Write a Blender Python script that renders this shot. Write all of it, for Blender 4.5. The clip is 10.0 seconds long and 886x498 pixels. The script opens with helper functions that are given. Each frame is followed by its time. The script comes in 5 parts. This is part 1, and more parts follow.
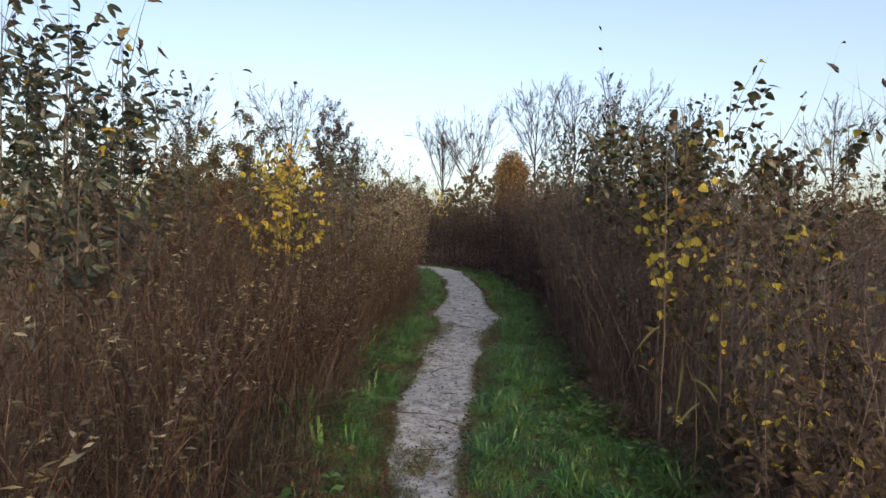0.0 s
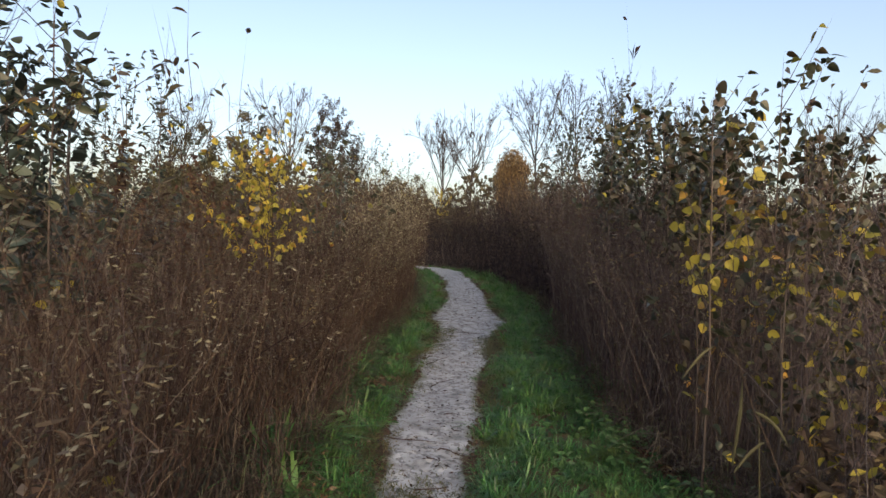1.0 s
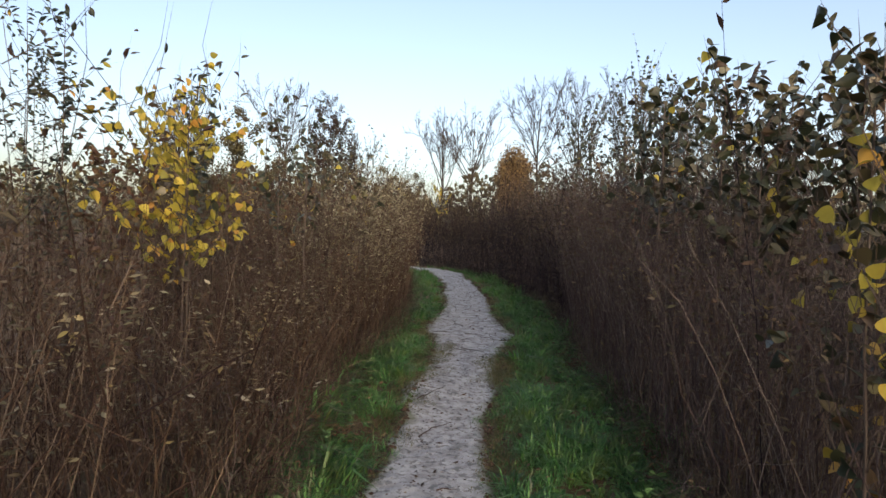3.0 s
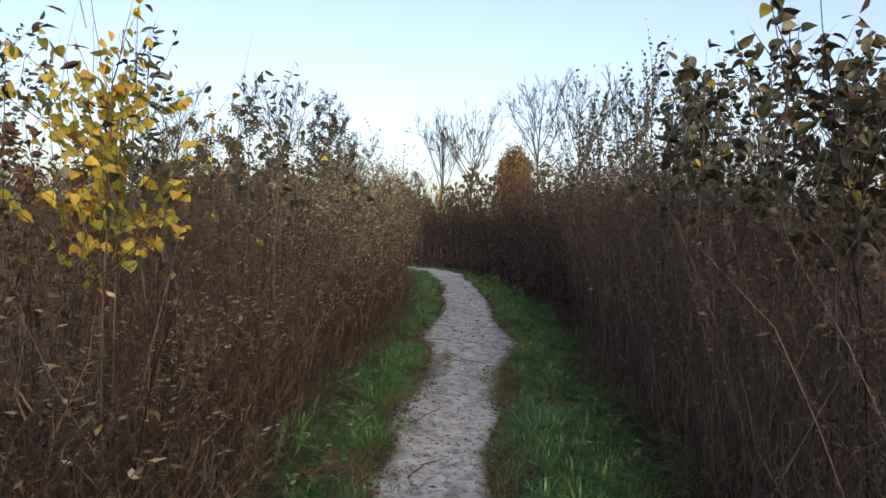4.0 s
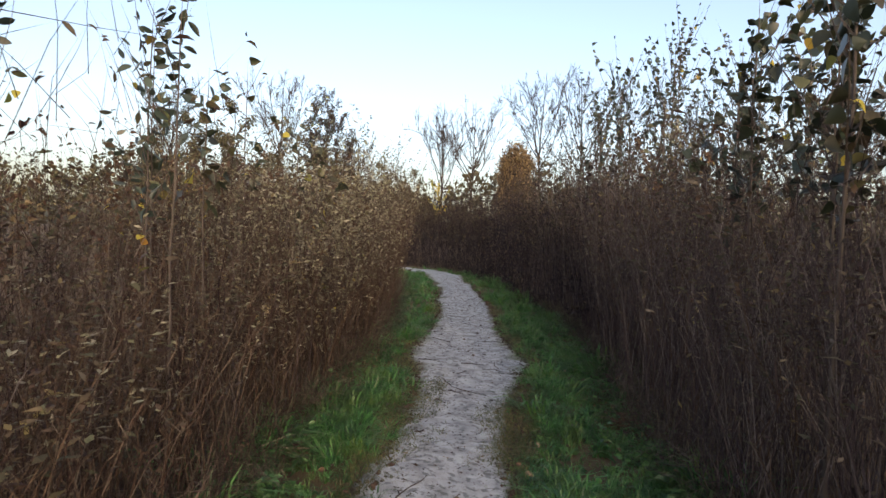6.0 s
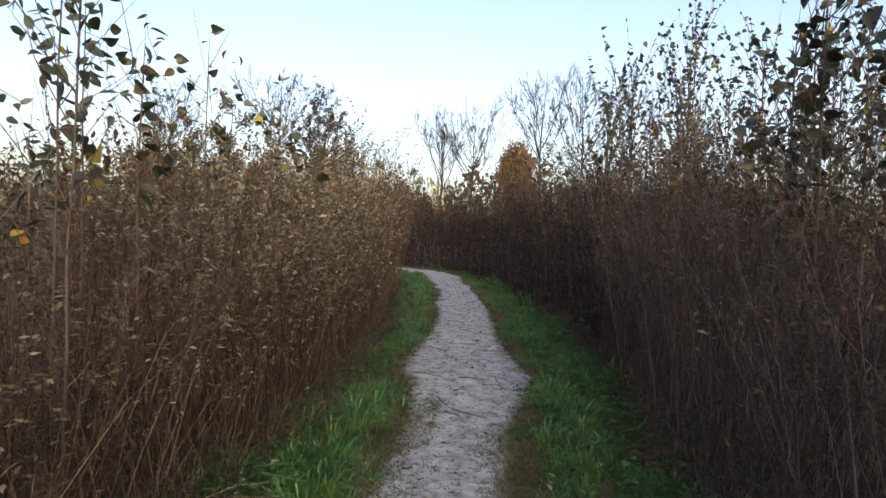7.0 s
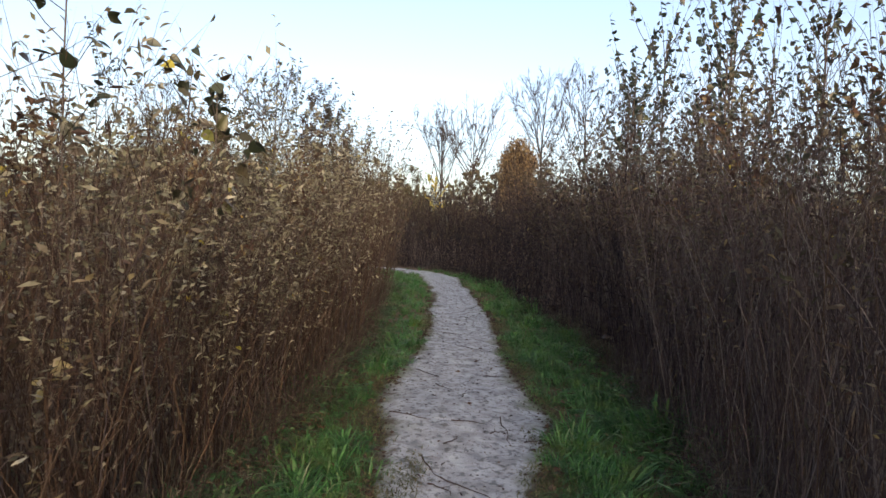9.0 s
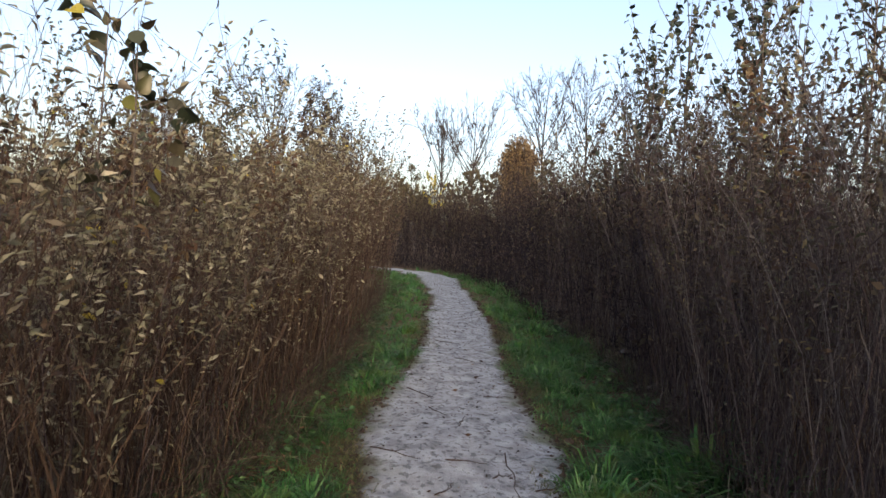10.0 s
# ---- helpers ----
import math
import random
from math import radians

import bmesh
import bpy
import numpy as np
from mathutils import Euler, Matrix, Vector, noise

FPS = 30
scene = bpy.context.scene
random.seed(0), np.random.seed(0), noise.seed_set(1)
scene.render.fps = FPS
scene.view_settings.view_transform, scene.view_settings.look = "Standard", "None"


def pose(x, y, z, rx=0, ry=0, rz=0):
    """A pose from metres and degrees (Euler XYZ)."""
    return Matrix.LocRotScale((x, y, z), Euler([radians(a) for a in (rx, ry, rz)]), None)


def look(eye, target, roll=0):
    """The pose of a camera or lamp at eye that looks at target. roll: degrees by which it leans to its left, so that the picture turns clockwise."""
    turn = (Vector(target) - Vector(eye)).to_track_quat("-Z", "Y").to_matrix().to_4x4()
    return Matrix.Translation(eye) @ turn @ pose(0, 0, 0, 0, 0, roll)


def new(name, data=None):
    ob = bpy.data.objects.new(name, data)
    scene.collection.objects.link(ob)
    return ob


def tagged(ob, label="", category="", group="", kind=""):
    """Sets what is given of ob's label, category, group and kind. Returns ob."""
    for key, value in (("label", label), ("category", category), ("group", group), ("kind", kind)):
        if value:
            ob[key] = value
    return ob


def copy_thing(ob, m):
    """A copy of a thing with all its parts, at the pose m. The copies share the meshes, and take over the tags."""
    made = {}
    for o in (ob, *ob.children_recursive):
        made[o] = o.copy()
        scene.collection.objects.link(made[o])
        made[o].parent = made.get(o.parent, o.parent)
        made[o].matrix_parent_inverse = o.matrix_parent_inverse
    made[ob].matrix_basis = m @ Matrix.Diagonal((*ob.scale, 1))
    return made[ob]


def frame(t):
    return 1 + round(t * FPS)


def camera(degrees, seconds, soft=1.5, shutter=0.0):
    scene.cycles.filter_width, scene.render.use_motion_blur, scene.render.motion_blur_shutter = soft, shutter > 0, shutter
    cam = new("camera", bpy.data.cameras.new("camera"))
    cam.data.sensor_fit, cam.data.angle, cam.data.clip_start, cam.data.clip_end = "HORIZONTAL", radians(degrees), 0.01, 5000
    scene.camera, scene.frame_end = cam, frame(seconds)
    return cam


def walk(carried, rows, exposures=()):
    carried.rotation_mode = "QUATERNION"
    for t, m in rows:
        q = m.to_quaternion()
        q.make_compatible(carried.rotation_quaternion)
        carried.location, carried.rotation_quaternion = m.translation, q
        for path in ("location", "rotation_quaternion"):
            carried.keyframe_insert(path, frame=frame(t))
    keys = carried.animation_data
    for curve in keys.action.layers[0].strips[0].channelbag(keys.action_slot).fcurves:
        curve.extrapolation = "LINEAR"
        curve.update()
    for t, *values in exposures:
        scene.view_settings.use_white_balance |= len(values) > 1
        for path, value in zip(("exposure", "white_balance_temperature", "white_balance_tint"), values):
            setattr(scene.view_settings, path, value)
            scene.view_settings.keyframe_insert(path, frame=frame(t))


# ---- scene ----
cam = camera(75.6, 10.0, shutter=0.15)
PATH = [
    (0.0, 0.301, 0.000, 1.497, 2.25, -0.95, 1.84),
    (1.0, 0.275, 0.664, 1.489, 2.25, -0.96, 1.89),
    (2.0, 0.261, 1.394, 1.482, 2.26, -0.97, 1.96),
    (3.0, 0.257, 2.150, 1.475, 2.25, -0.98, 2.05),
    (4.0, 0.261, 2.905, 1.468, 2.25, -1.00, 2.14),
    (5.0, 0.270, 3.643, 1.462, 2.25, -1.01, 2.25),
    (6.0, 0.284, 4.360, 1.456, 2.24, -1.04, 2.38),
    (7.0, 0.300, 5.061, 1.451, 2.23, -1.06, 2.52),
    (8.0, 0.316, 5.764, 1.445, 2.22, -1.09, 2.67),
    (9.0, 0.331, 6.498, 1.440, 2.21, -1.12, 2.83),
    (10.0, 0.343, 7.301, 1.436, 2.20, -1.16, 3.01),
]


def heading(x, y, z, yaw, pitch, lean):
    """Eye, turn to the left, tilt upwards, lean to the left."""
    a, b = radians(yaw), radians(pitch)
    way = Vector((-math.sin(a) * math.cos(b), math.cos(a) * math.cos(b), math.sin(b)))
    return look((x, y, z), Vector((x, y, z)) + way, lean)


walk(cam, [(t, heading(*row)) for t, *row in PATH], [(0.0, 1.23, 7120, 15.5), (4.0, 1.33, 7120, 15.5), (10.0, 1.57, 7050, 15.5)])

# ---- light: clear evening sky, the sun low behind and to the right ----
world = bpy.data.worlds.new("evening_sky")
scene.world = world
world.use_nodes = True
nt = world.node_tree
nt.nodes.clear()
sky = nt.nodes.new("ShaderNodeTexSky")
sky.sky_type = "NISHITA"
sky.sun_disc = False
sky.sun_elevation, sky.sun_rotation = radians(19), radians(169)
sky.air_density, sky.dust_density, sky.ozone_density, sky.altitude = 1.0, 4.5, 1.1, 0
bg = nt.nodes.new("ShaderNodeBackground")
bg.inputs["Strength"].default_value = 0.15
out = nt.nodes.new("ShaderNodeOutputWorld")
nt.links.new(sky.outputs[0], bg.inputs[0])
nt.links.new(bg.outputs[0], out.inputs[0])

sun = new("sun", bpy.data.lights.new("sun", "SUN"))
sun.data.energy, sun.data.angle, sun.data.color = 0.15, radians(35), (1.0, 0.88, 0.76)
sun.matrix_world = look((0, 0, 0), (-math.sin(radians(169)), -math.cos(radians(169)), -math.tan(radians(19))))


# ---- materials ----
def material(name):
    m = bpy.data.materials.new(name)
    m.use_nodes = True
    m.node_tree.nodes.clear()
    return m, m.node_tree.nodes, m.node_tree.links


def ramp(nodes, stops):
    r = nodes.new("ShaderNodeValToRGB")
    el = r.color_ramp.elements
    while len(el) < len(stops):
        el.new(0.5)
    for e, (p, c) in zip(el, stops):
        e.position, e.color = p, (*c, 1)
    return r


def noise_of(nodes, links, scale, detail=4, stretch=(1, 1, 1), world_space=True):
    geo = nodes.new("ShaderNodeNewGeometry") if world_space else nodes.new("ShaderNodeTexCoord")
    mp = nodes.new("ShaderNodeMapping")
    mp.inputs["Scale"].default_value = stretch
    links.new(geo.outputs["Position" if world_space else "Object"], mp.inputs[0])
    n = nodes.new("ShaderNodeTexNoise")
    n.inputs["Scale"].default_value, n.inputs["Detail"].default_value = scale, detail
    links.new(mp.outputs[0], n.inputs["Vector"])
    return n.outputs["Fac"]


def mixed(nodes, links, a, b, fac, mode="MIX"):
    mx = nodes.new("ShaderNodeMix")
    mx.data_type, mx.blend_type = "RGBA", mode
    for sock, v in ((mx.inputs[0], fac), (mx.inputs[6], a), (mx.inputs[7], b)):
        if isinstance(v, (int, float)):
            sock.default_value = v
        elif isinstance(v, tuple):
            sock.default_value = (*v, 1)
        else:
            links.new(v, sock)
    return mx.outputs[2]


def leaf_material(name, stops, through_light=0.35, rough=0.55, patch=0.5, gloss=0.15, darker=(0.6, 0.5, 0.4), second=None, patch_scale=4.0):
    """Leaves: a colour for each leaf, blotches, and some light let through."""
    m, n, l = material(name)
    geo = n.new("ShaderNodeNewGeometry")
    r = ramp(n, stops)
    info = n.new("ShaderNodeObjectInfo")
    both = n.new("ShaderNodeMath")
    both.operation = "ADD"
    l.new(geo.outputs["Random Per Island"], both.inputs[0])
    l.new(info.outputs["Random"], both.inputs[1])
    turn = n.new("ShaderNodeMath")
    turn.operation = "FRACT"
    l.new(both.outputs[0], turn.inputs[0])
    l.new(turn.outputs[0], r.inputs[0])
    blot = noise_of(n, l, 60, 3)
    clump = noise_of(n, l, 2.6, 3)
    k = n.new("ShaderNodeMath")
    k.operation = "MULTIPLY"
    l.new(blot, k.inputs[0])
    k.inputs[1].default_value = patch
    col = r.outputs[0]
    if second:
        where = n.new("ShaderNodeMapRange")
        where.inputs[1].default_value, where.inputs[2].default_value = 0.50, 0.66
        l.new(noise_of(n, l, patch_scale, 5), where.inputs[0])
        col = mixed(n, l, col, second, where.outputs[0])
    col = mixed(n, l, col, darker, k.outputs[0], "MULTIPLY")
    hs = n.new("ShaderNodeHueSaturation")
    l.new(col, hs.inputs["Color"])
    mr = n.new("ShaderNodeMapRange")
    mr.inputs[1].default_value, mr.inputs[2].default_value = 0.3, 0.7
    mr.inputs[3].default_value, mr.inputs[4].default_value = 0.6, 1.4
    l.new(clump, mr.inputs[0])
    l.new(mr.outputs[0], hs.inputs["Value"])
    p = n.new("ShaderNodeBsdfPrincipled")
    p.inputs["Roughness"].default_value = rough
    p.inputs["Specular IOR Level"].default_value = gloss
    l.new(hs.outputs[0], p.inputs["Base Color"])
    tr = n.new("ShaderNodeBsdfTranslucent")
    l.new(hs.outputs[0], tr.inputs[0])
    mx = n.new("ShaderNodeMixShader")
    mx.inputs[0].default_value = through_light
    l.new(p.outputs[0], mx.inputs[1])
    l.new(tr.outputs[0], mx.inputs[2])
    o = n.new("ShaderNodeOutputMaterial")
    l.new(mx.outputs[0], o.inputs[0])
    return m


def rough_material(name, stops, scale=30, stretch=(1, 1, 1), rough=0.85, bump=0.3, by_island=True, big=1.5, object_random=False):
    """Bark, stalks, earth: island colour, grain along the length, larger stains."""
    m, n, l = material(name)
    r = ramp(n, stops)
    if by_island:
        geo = n.new("ShaderNodeNewGeometry")
        l.new(geo.outputs["Random Per Island"], r.inputs[0])
    else:
        l.new(noise_of(n, l, big, 5), r.inputs[0])
    g = noise_of(n, l, scale, 5, stretch)
    col = mixed(n, l, r.outputs[0], (0.35, 0.33, 0.32), g, "MULTIPLY")
    col = mixed(n, l, col, r.outputs[0], 0.45)
    p = n.new("ShaderNodeBsdfPrincipled")
    p.inputs["Roughness"].default_value = rough
    p.inputs["Specular IOR Level"].default_value = 0.06
    l.new(col, p.inputs["Base Color"])
    b = n.new("ShaderNodeBump")
    b.inputs["Strength"].default_value, b.inputs["Distance"].default_value = bump, 0.01
    l.new(g, b.inputs["Height"])
    l.new(b.outputs[0], p.inputs["Normal"])
    o = n.new("ShaderNodeOutputMaterial")
    l.new(p.outputs[0], o.inputs[0])
    return m


STEM = rough_material("thin_red_brown_bark", [(0.0, (0.021, 0.012, 0.013)), (0.4, (0.039, 0.025, 0.021)), (0.62, (0.061, 0.040, 0.032)), (0.82, (0.089, 0.069, 0.056)), (1.0, (0.151, 0.127, 0.108))], 40, (1.165, 1.345, 0.215))
PALE_STEM = rough_material("tan_willow_bark", [(0.0, (0.031, 0.020, 0.016)), (0.45, (0.058, 0.040, 0.029)), (0.8, (0.090, 0.066, 0.049)), (1.0, (0.138, 0.113, 0.091))], 40, (1.107, 1.103, 0.186))
GREY_STEM = rough_material("grey_purple_shoot_bark", [(0.0, (0.035, 0.027, 0.031)), (0.5, (0.064, 0.051, 0.056)), (0.8, (0.103, 0.090, 0.091)), (1.0, (0.164, 0.151, 0.151))], 40, (1.386, 1.643, 0.294))
# purple-brown bark darkened to stand in for shade deep in the far thicket
SHADED_STEM = rough_material("shade_darkened_bark", [(0.0, (0.011, 0.009, 0.014)), (0.6, (0.021, 0.017, 0.023)), (1.0, (0.039, 0.033, 0.044))], 40, (0.630, 0.710, 0.177))
SAPLING_BARK = rough_material("grey_brown_sapling_bark", [(0, (0.060, 0.049, 0.045)), (1, (0.116, 0.099, 0.090))], 30, (0.864, 0.986, 0.324))
TREE_BARK = rough_material("grey_poplar_bark", [(0, (0.034, 0.029, 0.027)), (1, (0.064, 0.055, 0.051))], 6, (0.700, 0.680, 0.210))
WILLOW_LEAF = leaf_material("withered_willow_leaf", [(0.0, (0.043, 0.027, 0.027)), (0.3, (0.066, 0.048, 0.037)), (0.55, (0.077, 0.066, 0.048)), (0.78, (0.060, 0.066, 0.044)), (0.93, (0.105, 0.092, 0.081)), (1.0, (0.158, 0.135, 0.069))])
# withered leaf, darker than the near one to paint in the far thicket's shade
FAR_LEAF = leaf_material("far_withered_leaf_darkened", [(0.0, (0.026, 0.018, 0.020)), (0.4, (0.046, 0.033, 0.032)), (0.7, (0.049, 0.045, 0.035)), (1.0, (0.109, 0.088, 0.064))])
POPLAR_LEAF = leaf_material("dark_green_poplar_leaf", [(0.0, (0.016, 0.025, 0.017)), (0.4, (0.026, 0.036, 0.022)), (0.65, (0.044, 0.046, 0.026)), (0.85, (0.051, 0.036, 0.026)), (1.0, (0.075, 0.084, 0.038))], 0.16, 0.38, gloss=0.35)
SALLOW_LEAF = leaf_material("grey_green_sallow_leaf", [(0.0, (0.021, 0.032, 0.031)), (0.5, (0.036, 0.055, 0.049)), (0.8, (0.051, 0.068, 0.051)), (0.95, (0.046, 0.040, 0.037)), (1.0, (0.098, 0.118, 0.056))], 0.18, 0.35, gloss=0.28)
PALE_LEAF = leaf_material("pale_yellowish_leaf", [(0.0, (0.224, 0.200, 0.090)), (0.5, (0.304, 0.272, 0.144)), (1.0, (0.400, 0.352, 0.234))], 0.3, 0.55, 0.35)
OLIVE_LEAF = leaf_material("dull_olive_leaf", [(0.0, (0.089, 0.078, 0.062)), (0.35, (0.141, 0.132, 0.096)), (0.6, (0.169, 0.175, 0.120)), (0.85, (0.211, 0.212, 0.166)), (1.0, (0.282, 0.275, 0.219))], 0.25, 0.5)
BROWN_LEAF = leaf_material("rust_brown_withered_leaf", [(0.0, (0.051, 0.028, 0.023)), (0.4, (0.086, 0.050, 0.035)), (0.75, (0.114, 0.082, 0.050)), (1.0, (0.174, 0.140, 0.079))], 0.25, 0.6)
TAN_LEAF = leaf_material("withered_pinkish_tan_leaf", [(0.0, (0.039, 0.029, 0.024)), (0.45, (0.067, 0.049, 0.039)), (0.75, (0.090, 0.079, 0.050)), (0.93, (0.149, 0.114, 0.100)), (1.0, (0.221, 0.173, 0.151))], 0.2, 0.6)
YELLOW_LEAF = leaf_material("yellow_autumn_leaf", [(0.0, (0.165, 0.175, 0.050)), (0.35, (0.310, 0.290, 0.060)), (0.8, (0.420, 0.355, 0.070)), (0.93, (0.400, 0.220, 0.060)), (1.0, (0.190, 0.215, 0.090))], 0.4, 0.5, 0.5)
GOLD_LEAF = leaf_material("orange_brown_leaf", [(0.0, (0.095, 0.070, 0.048)), (0.5, (0.165, 0.120, 0.070)), (1.0, (0.250, 0.195, 0.105))])
GRASS = leaf_material("green_grass_blade", [(0.0, (0.012, 0.050, 0.020)), (0.45, (0.034, 0.119, 0.035)), (0.78, (0.066, 0.190, 0.058)), (0.93, (0.107, 0.221, 0.094)), (1.0, (0.159, 0.187, 0.127))], 0.25, 0.45, 0.3, gloss=0.22, second=(0.078, 0.135, 0.037))
WORN_GRASS = leaf_material("worn_olive_grass_blade", [(0.0, (0.040, 0.057, 0.022)), (0.5, (0.077, 0.092, 0.037)), (0.8, (0.116, 0.110, 0.055)), (1.0, (0.182, 0.143, 0.094))], 0.3, 0.5, 0.3)
WEED = leaf_material("broad_green_weed_leaf", [(0.0, (0.022, 0.066, 0.026)), (0.7, (0.046, 0.118, 0.046)), (1.0, (0.085, 0.165, 0.070))], 0.22, 0.45, 0.4, gloss=0.3)
STRAW = leaf_material("dry_straw", [(0.0, (0.036, 0.028, 0.023)), (0.55, (0.069, 0.054, 0.043)), (0.9, (0.137, 0.131, 0.099)), (1.0, (0.058, 0.090, 0.042))], 0.2, 0.7, 0.4)
LITTER = leaf_material("fallen_dead_leaf", [(0.0, (0.022, 0.018, 0.017)), (0.6, (0.046, 0.034, 0.030)), (0.92, (0.078, 0.050, 0.038)), (1.0, (0.216, 0.186, 0.129))], 0.1, 0.7, 0.5)
TWIG = rough_material("dark_wet_dead_wood", [(0, (0.035, 0.025, 0.022)), (1, (0.07, 0.05, 0.042))], 60)
REED = leaf_material("grey_green_reed_leaf", [(0.0, (0.053, 0.059, 0.035)), (1.0, (0.079, 0.078, 0.047))], 0.25, 0.6, 0.3)
EVERGREEN = leaf_material("far_dark_foliage", [(0.0, (0.050, 0.052, 0.034)), (1.0, (0.100, 0.095, 0.055))], 0.1)


def ground_material():
    m, n, l = material("dark_soil_with_litter")
    a = ramp(n, [(0.3, (0.030, 0.022, 0.016)), (0.55, (0.06, 0.042, 0.028)), (0.75, (0.045, 0.055, 0.022))])
    l.new(noise_of(n, l, 2.2, 6), a.inputs[0])
    f = noise_of(n, l, 55, 5)
    col = mixed(n, l, a.outputs[0], (0.13, 0.09, 0.055), f)
    col = mixed(n, l, a.outputs[0], col, 0.6)
    p = n.new("ShaderNodeBsdfPrincipled")
    p.inputs["Roughness"].default_value = 0.95
    p.inputs["Specular IOR Level"].default_value = 0.15
    l.new(col, p.inputs["Base Color"])
    b = n.new("ShaderNodeBump")
    b.inputs["Strength"].default_value, b.inputs["Distance"].default_value = 0.7, 0.02
    l.new(f, b.inputs["Height"])
    l.new(b.outputs[0], p.inputs["Normal"])
    o = n.new("ShaderNodeOutputMaterial")
    l.new(p.outputs[0], o.inputs[0])
    return m


def path_material():
    m, n, l = material("trodden_pale_shell_sand")
    a = ramp(n, [(0.25, (0.200, 0.225, 0.256)), (0.5, (0.300, 0.334, 0.376)), (0.75, (0.380, 0.420, 0.468))])
    l.new(noise_of(n, l, 5, 6), a.inputs[0])
    fine = noise_of(n, l, 160, 4)
    specks = ramp(n, [(0.39, (0.14, 0.13, 0.12)), (0.46, (1, 1, 1))])
    l.new(noise_of(n, l, 22, 8, (1.0, 1.0, 1)), specks.inputs[0])
    col = mixed(n, l, a.outputs[0], specks.outputs[0], 0.55, "MULTIPLY")
    damp = ramp(n, [(0.36, (0.44, 0.42, 0.40)), (0.55, (1, 1, 1))])
    l.new(noise_of(n, l, 7.0, 7), damp.inputs[0])
    col = mixed(n, l, col, damp.outputs[0], 0.6, "MULTIPLY")
    at = n.new("ShaderNodeAttribute")
    at.attribute_name = "rim"
    soft = n.new("ShaderNodeMath")
    soft.operation = "MULTIPLY_ADD"
    l.new(noise_of(n, l, 7, 5), soft.inputs[0])
    soft.inputs[1].default_value = 0.75
    l.new(at.outputs["Fac"], soft.inputs[2])
    mr = n.new("ShaderNodeMapRange")
    mr.inputs[1].default_value, mr.inputs[2].default_value = 1.14, 1.30
    l.new(soft.outputs[0], mr.inputs[0])
    creep = n.new("ShaderNodeMath")
    creep.operation = "MULTIPLY_ADD"
    l.new(noise_of(n, l, 2.3, 6), creep.inputs[0])
    creep.inputs[1].default_value = 1.15
    l.new(at.outputs["Fac"], creep.inputs[2])
    moss = n.new("ShaderNodeMapRange")
    moss.inputs[1].default_value, moss.inputs[2].default_value = 1.24, 1.52
    moss.inputs[4].default_value = 0.75
    l.new(creep.outputs[0], moss.inputs[0])
    col = mixed(n, l, col, mixed(n, l, (0.060, 0.078, 0.034), (0.130, 0.140, 0.080), fine), moss.outputs[0])
    earth = mixed(n, l, (0.035, 0.028, 0.022), (0.075, 0.062, 0.046), fine)
    col = mixed(n, l, col, earth, mr.outputs[0])
    p = n.new("ShaderNodeBsdfPrincipled")
    p.inputs["Roughness"].default_value = 0.9
    p.inputs["Specular IOR Level"].default_value = 0.2
    l.new(col, p.inputs["Base Color"])
    h = n.new("ShaderNodeMath")
    h.operation = "MULTIPLY_ADD"
    l.new(fine, h.inputs[0])
    h.inputs[1].default_value = 0.3
    l.new(noise_of(n, l, 16, 6), h.inputs[2])
    b = n.new("ShaderNodeBump")
    b.inputs["Strength"].default_value, b.inputs["Distance"].default_value = 0.9, 0.03
    l.new(h.outputs[0], b.inputs["Height"])
    l.new(b.outputs[0], p.inputs["Normal"])
    o = n.new("ShaderNodeOutputMaterial")
    l.new(p.outputs[0], o.inputs[0])
    return m


SOIL, SAND = ground_material(), path_material()

# ---- mesh tools: a soup is a list of (vertices, triangles) ----
rng = np.random.default_rng(7)


class Soup:
    def __init__(self):
        self.v, self.f, self.n = [], [], 0

    def add(self, v, f):
        v, f = np.asarray(v, float).reshape(-1, 3), np.asarray(f, int).reshape(-1, 3)
        self.v.append(v)
        self.f.append(f + self.n)
        self.n += len(v)

    def arrays(self):
        if not self.v:
            return np.zeros((0, 3)), np.zeros((0, 3), int)
        return np.concatenate(self.v), np.concatenate(self.f)


def mesh_of(name, soup, mat, smooth=False):
    v, f = soup.arrays() if isinstance(soup, Soup) else soup
    me = bpy.data.meshes.new(name)
    me.vertices.add(len(v))
    me.vertices.foreach_set("co", np.ascontiguousarray(v, dtype=np.float32).ravel())
    me.loops.add(3 * len(f))
    me.loops.foreach_set("vertex_index", np.ascontiguousarray(f, dtype=np.int32).ravel())
    me.polygons.add(len(f))
    me.polygons.foreach_set("loop_start", np.arange(0, 3 * len(f), 3, dtype=np.int32))
    me.polygons.foreach_set("use_smooth", np.full(len(f), smooth))
    me.materials.append(mat)
    me.update(calc_edges=True)
    return me


def part(name, soup, mat, parent, label="", smooth=False):
    ob = new(name, soup if isinstance(soup, bpy.types.Mesh) else mesh_of(name, soup, mat, smooth))
    ob.parent = parent
    return tagged(ob, label)


def unit(v):
    v = np.asarray(v, float)
    return v / (np.linalg.norm(v, axis=-1, keepdims=True) + 1e-9)


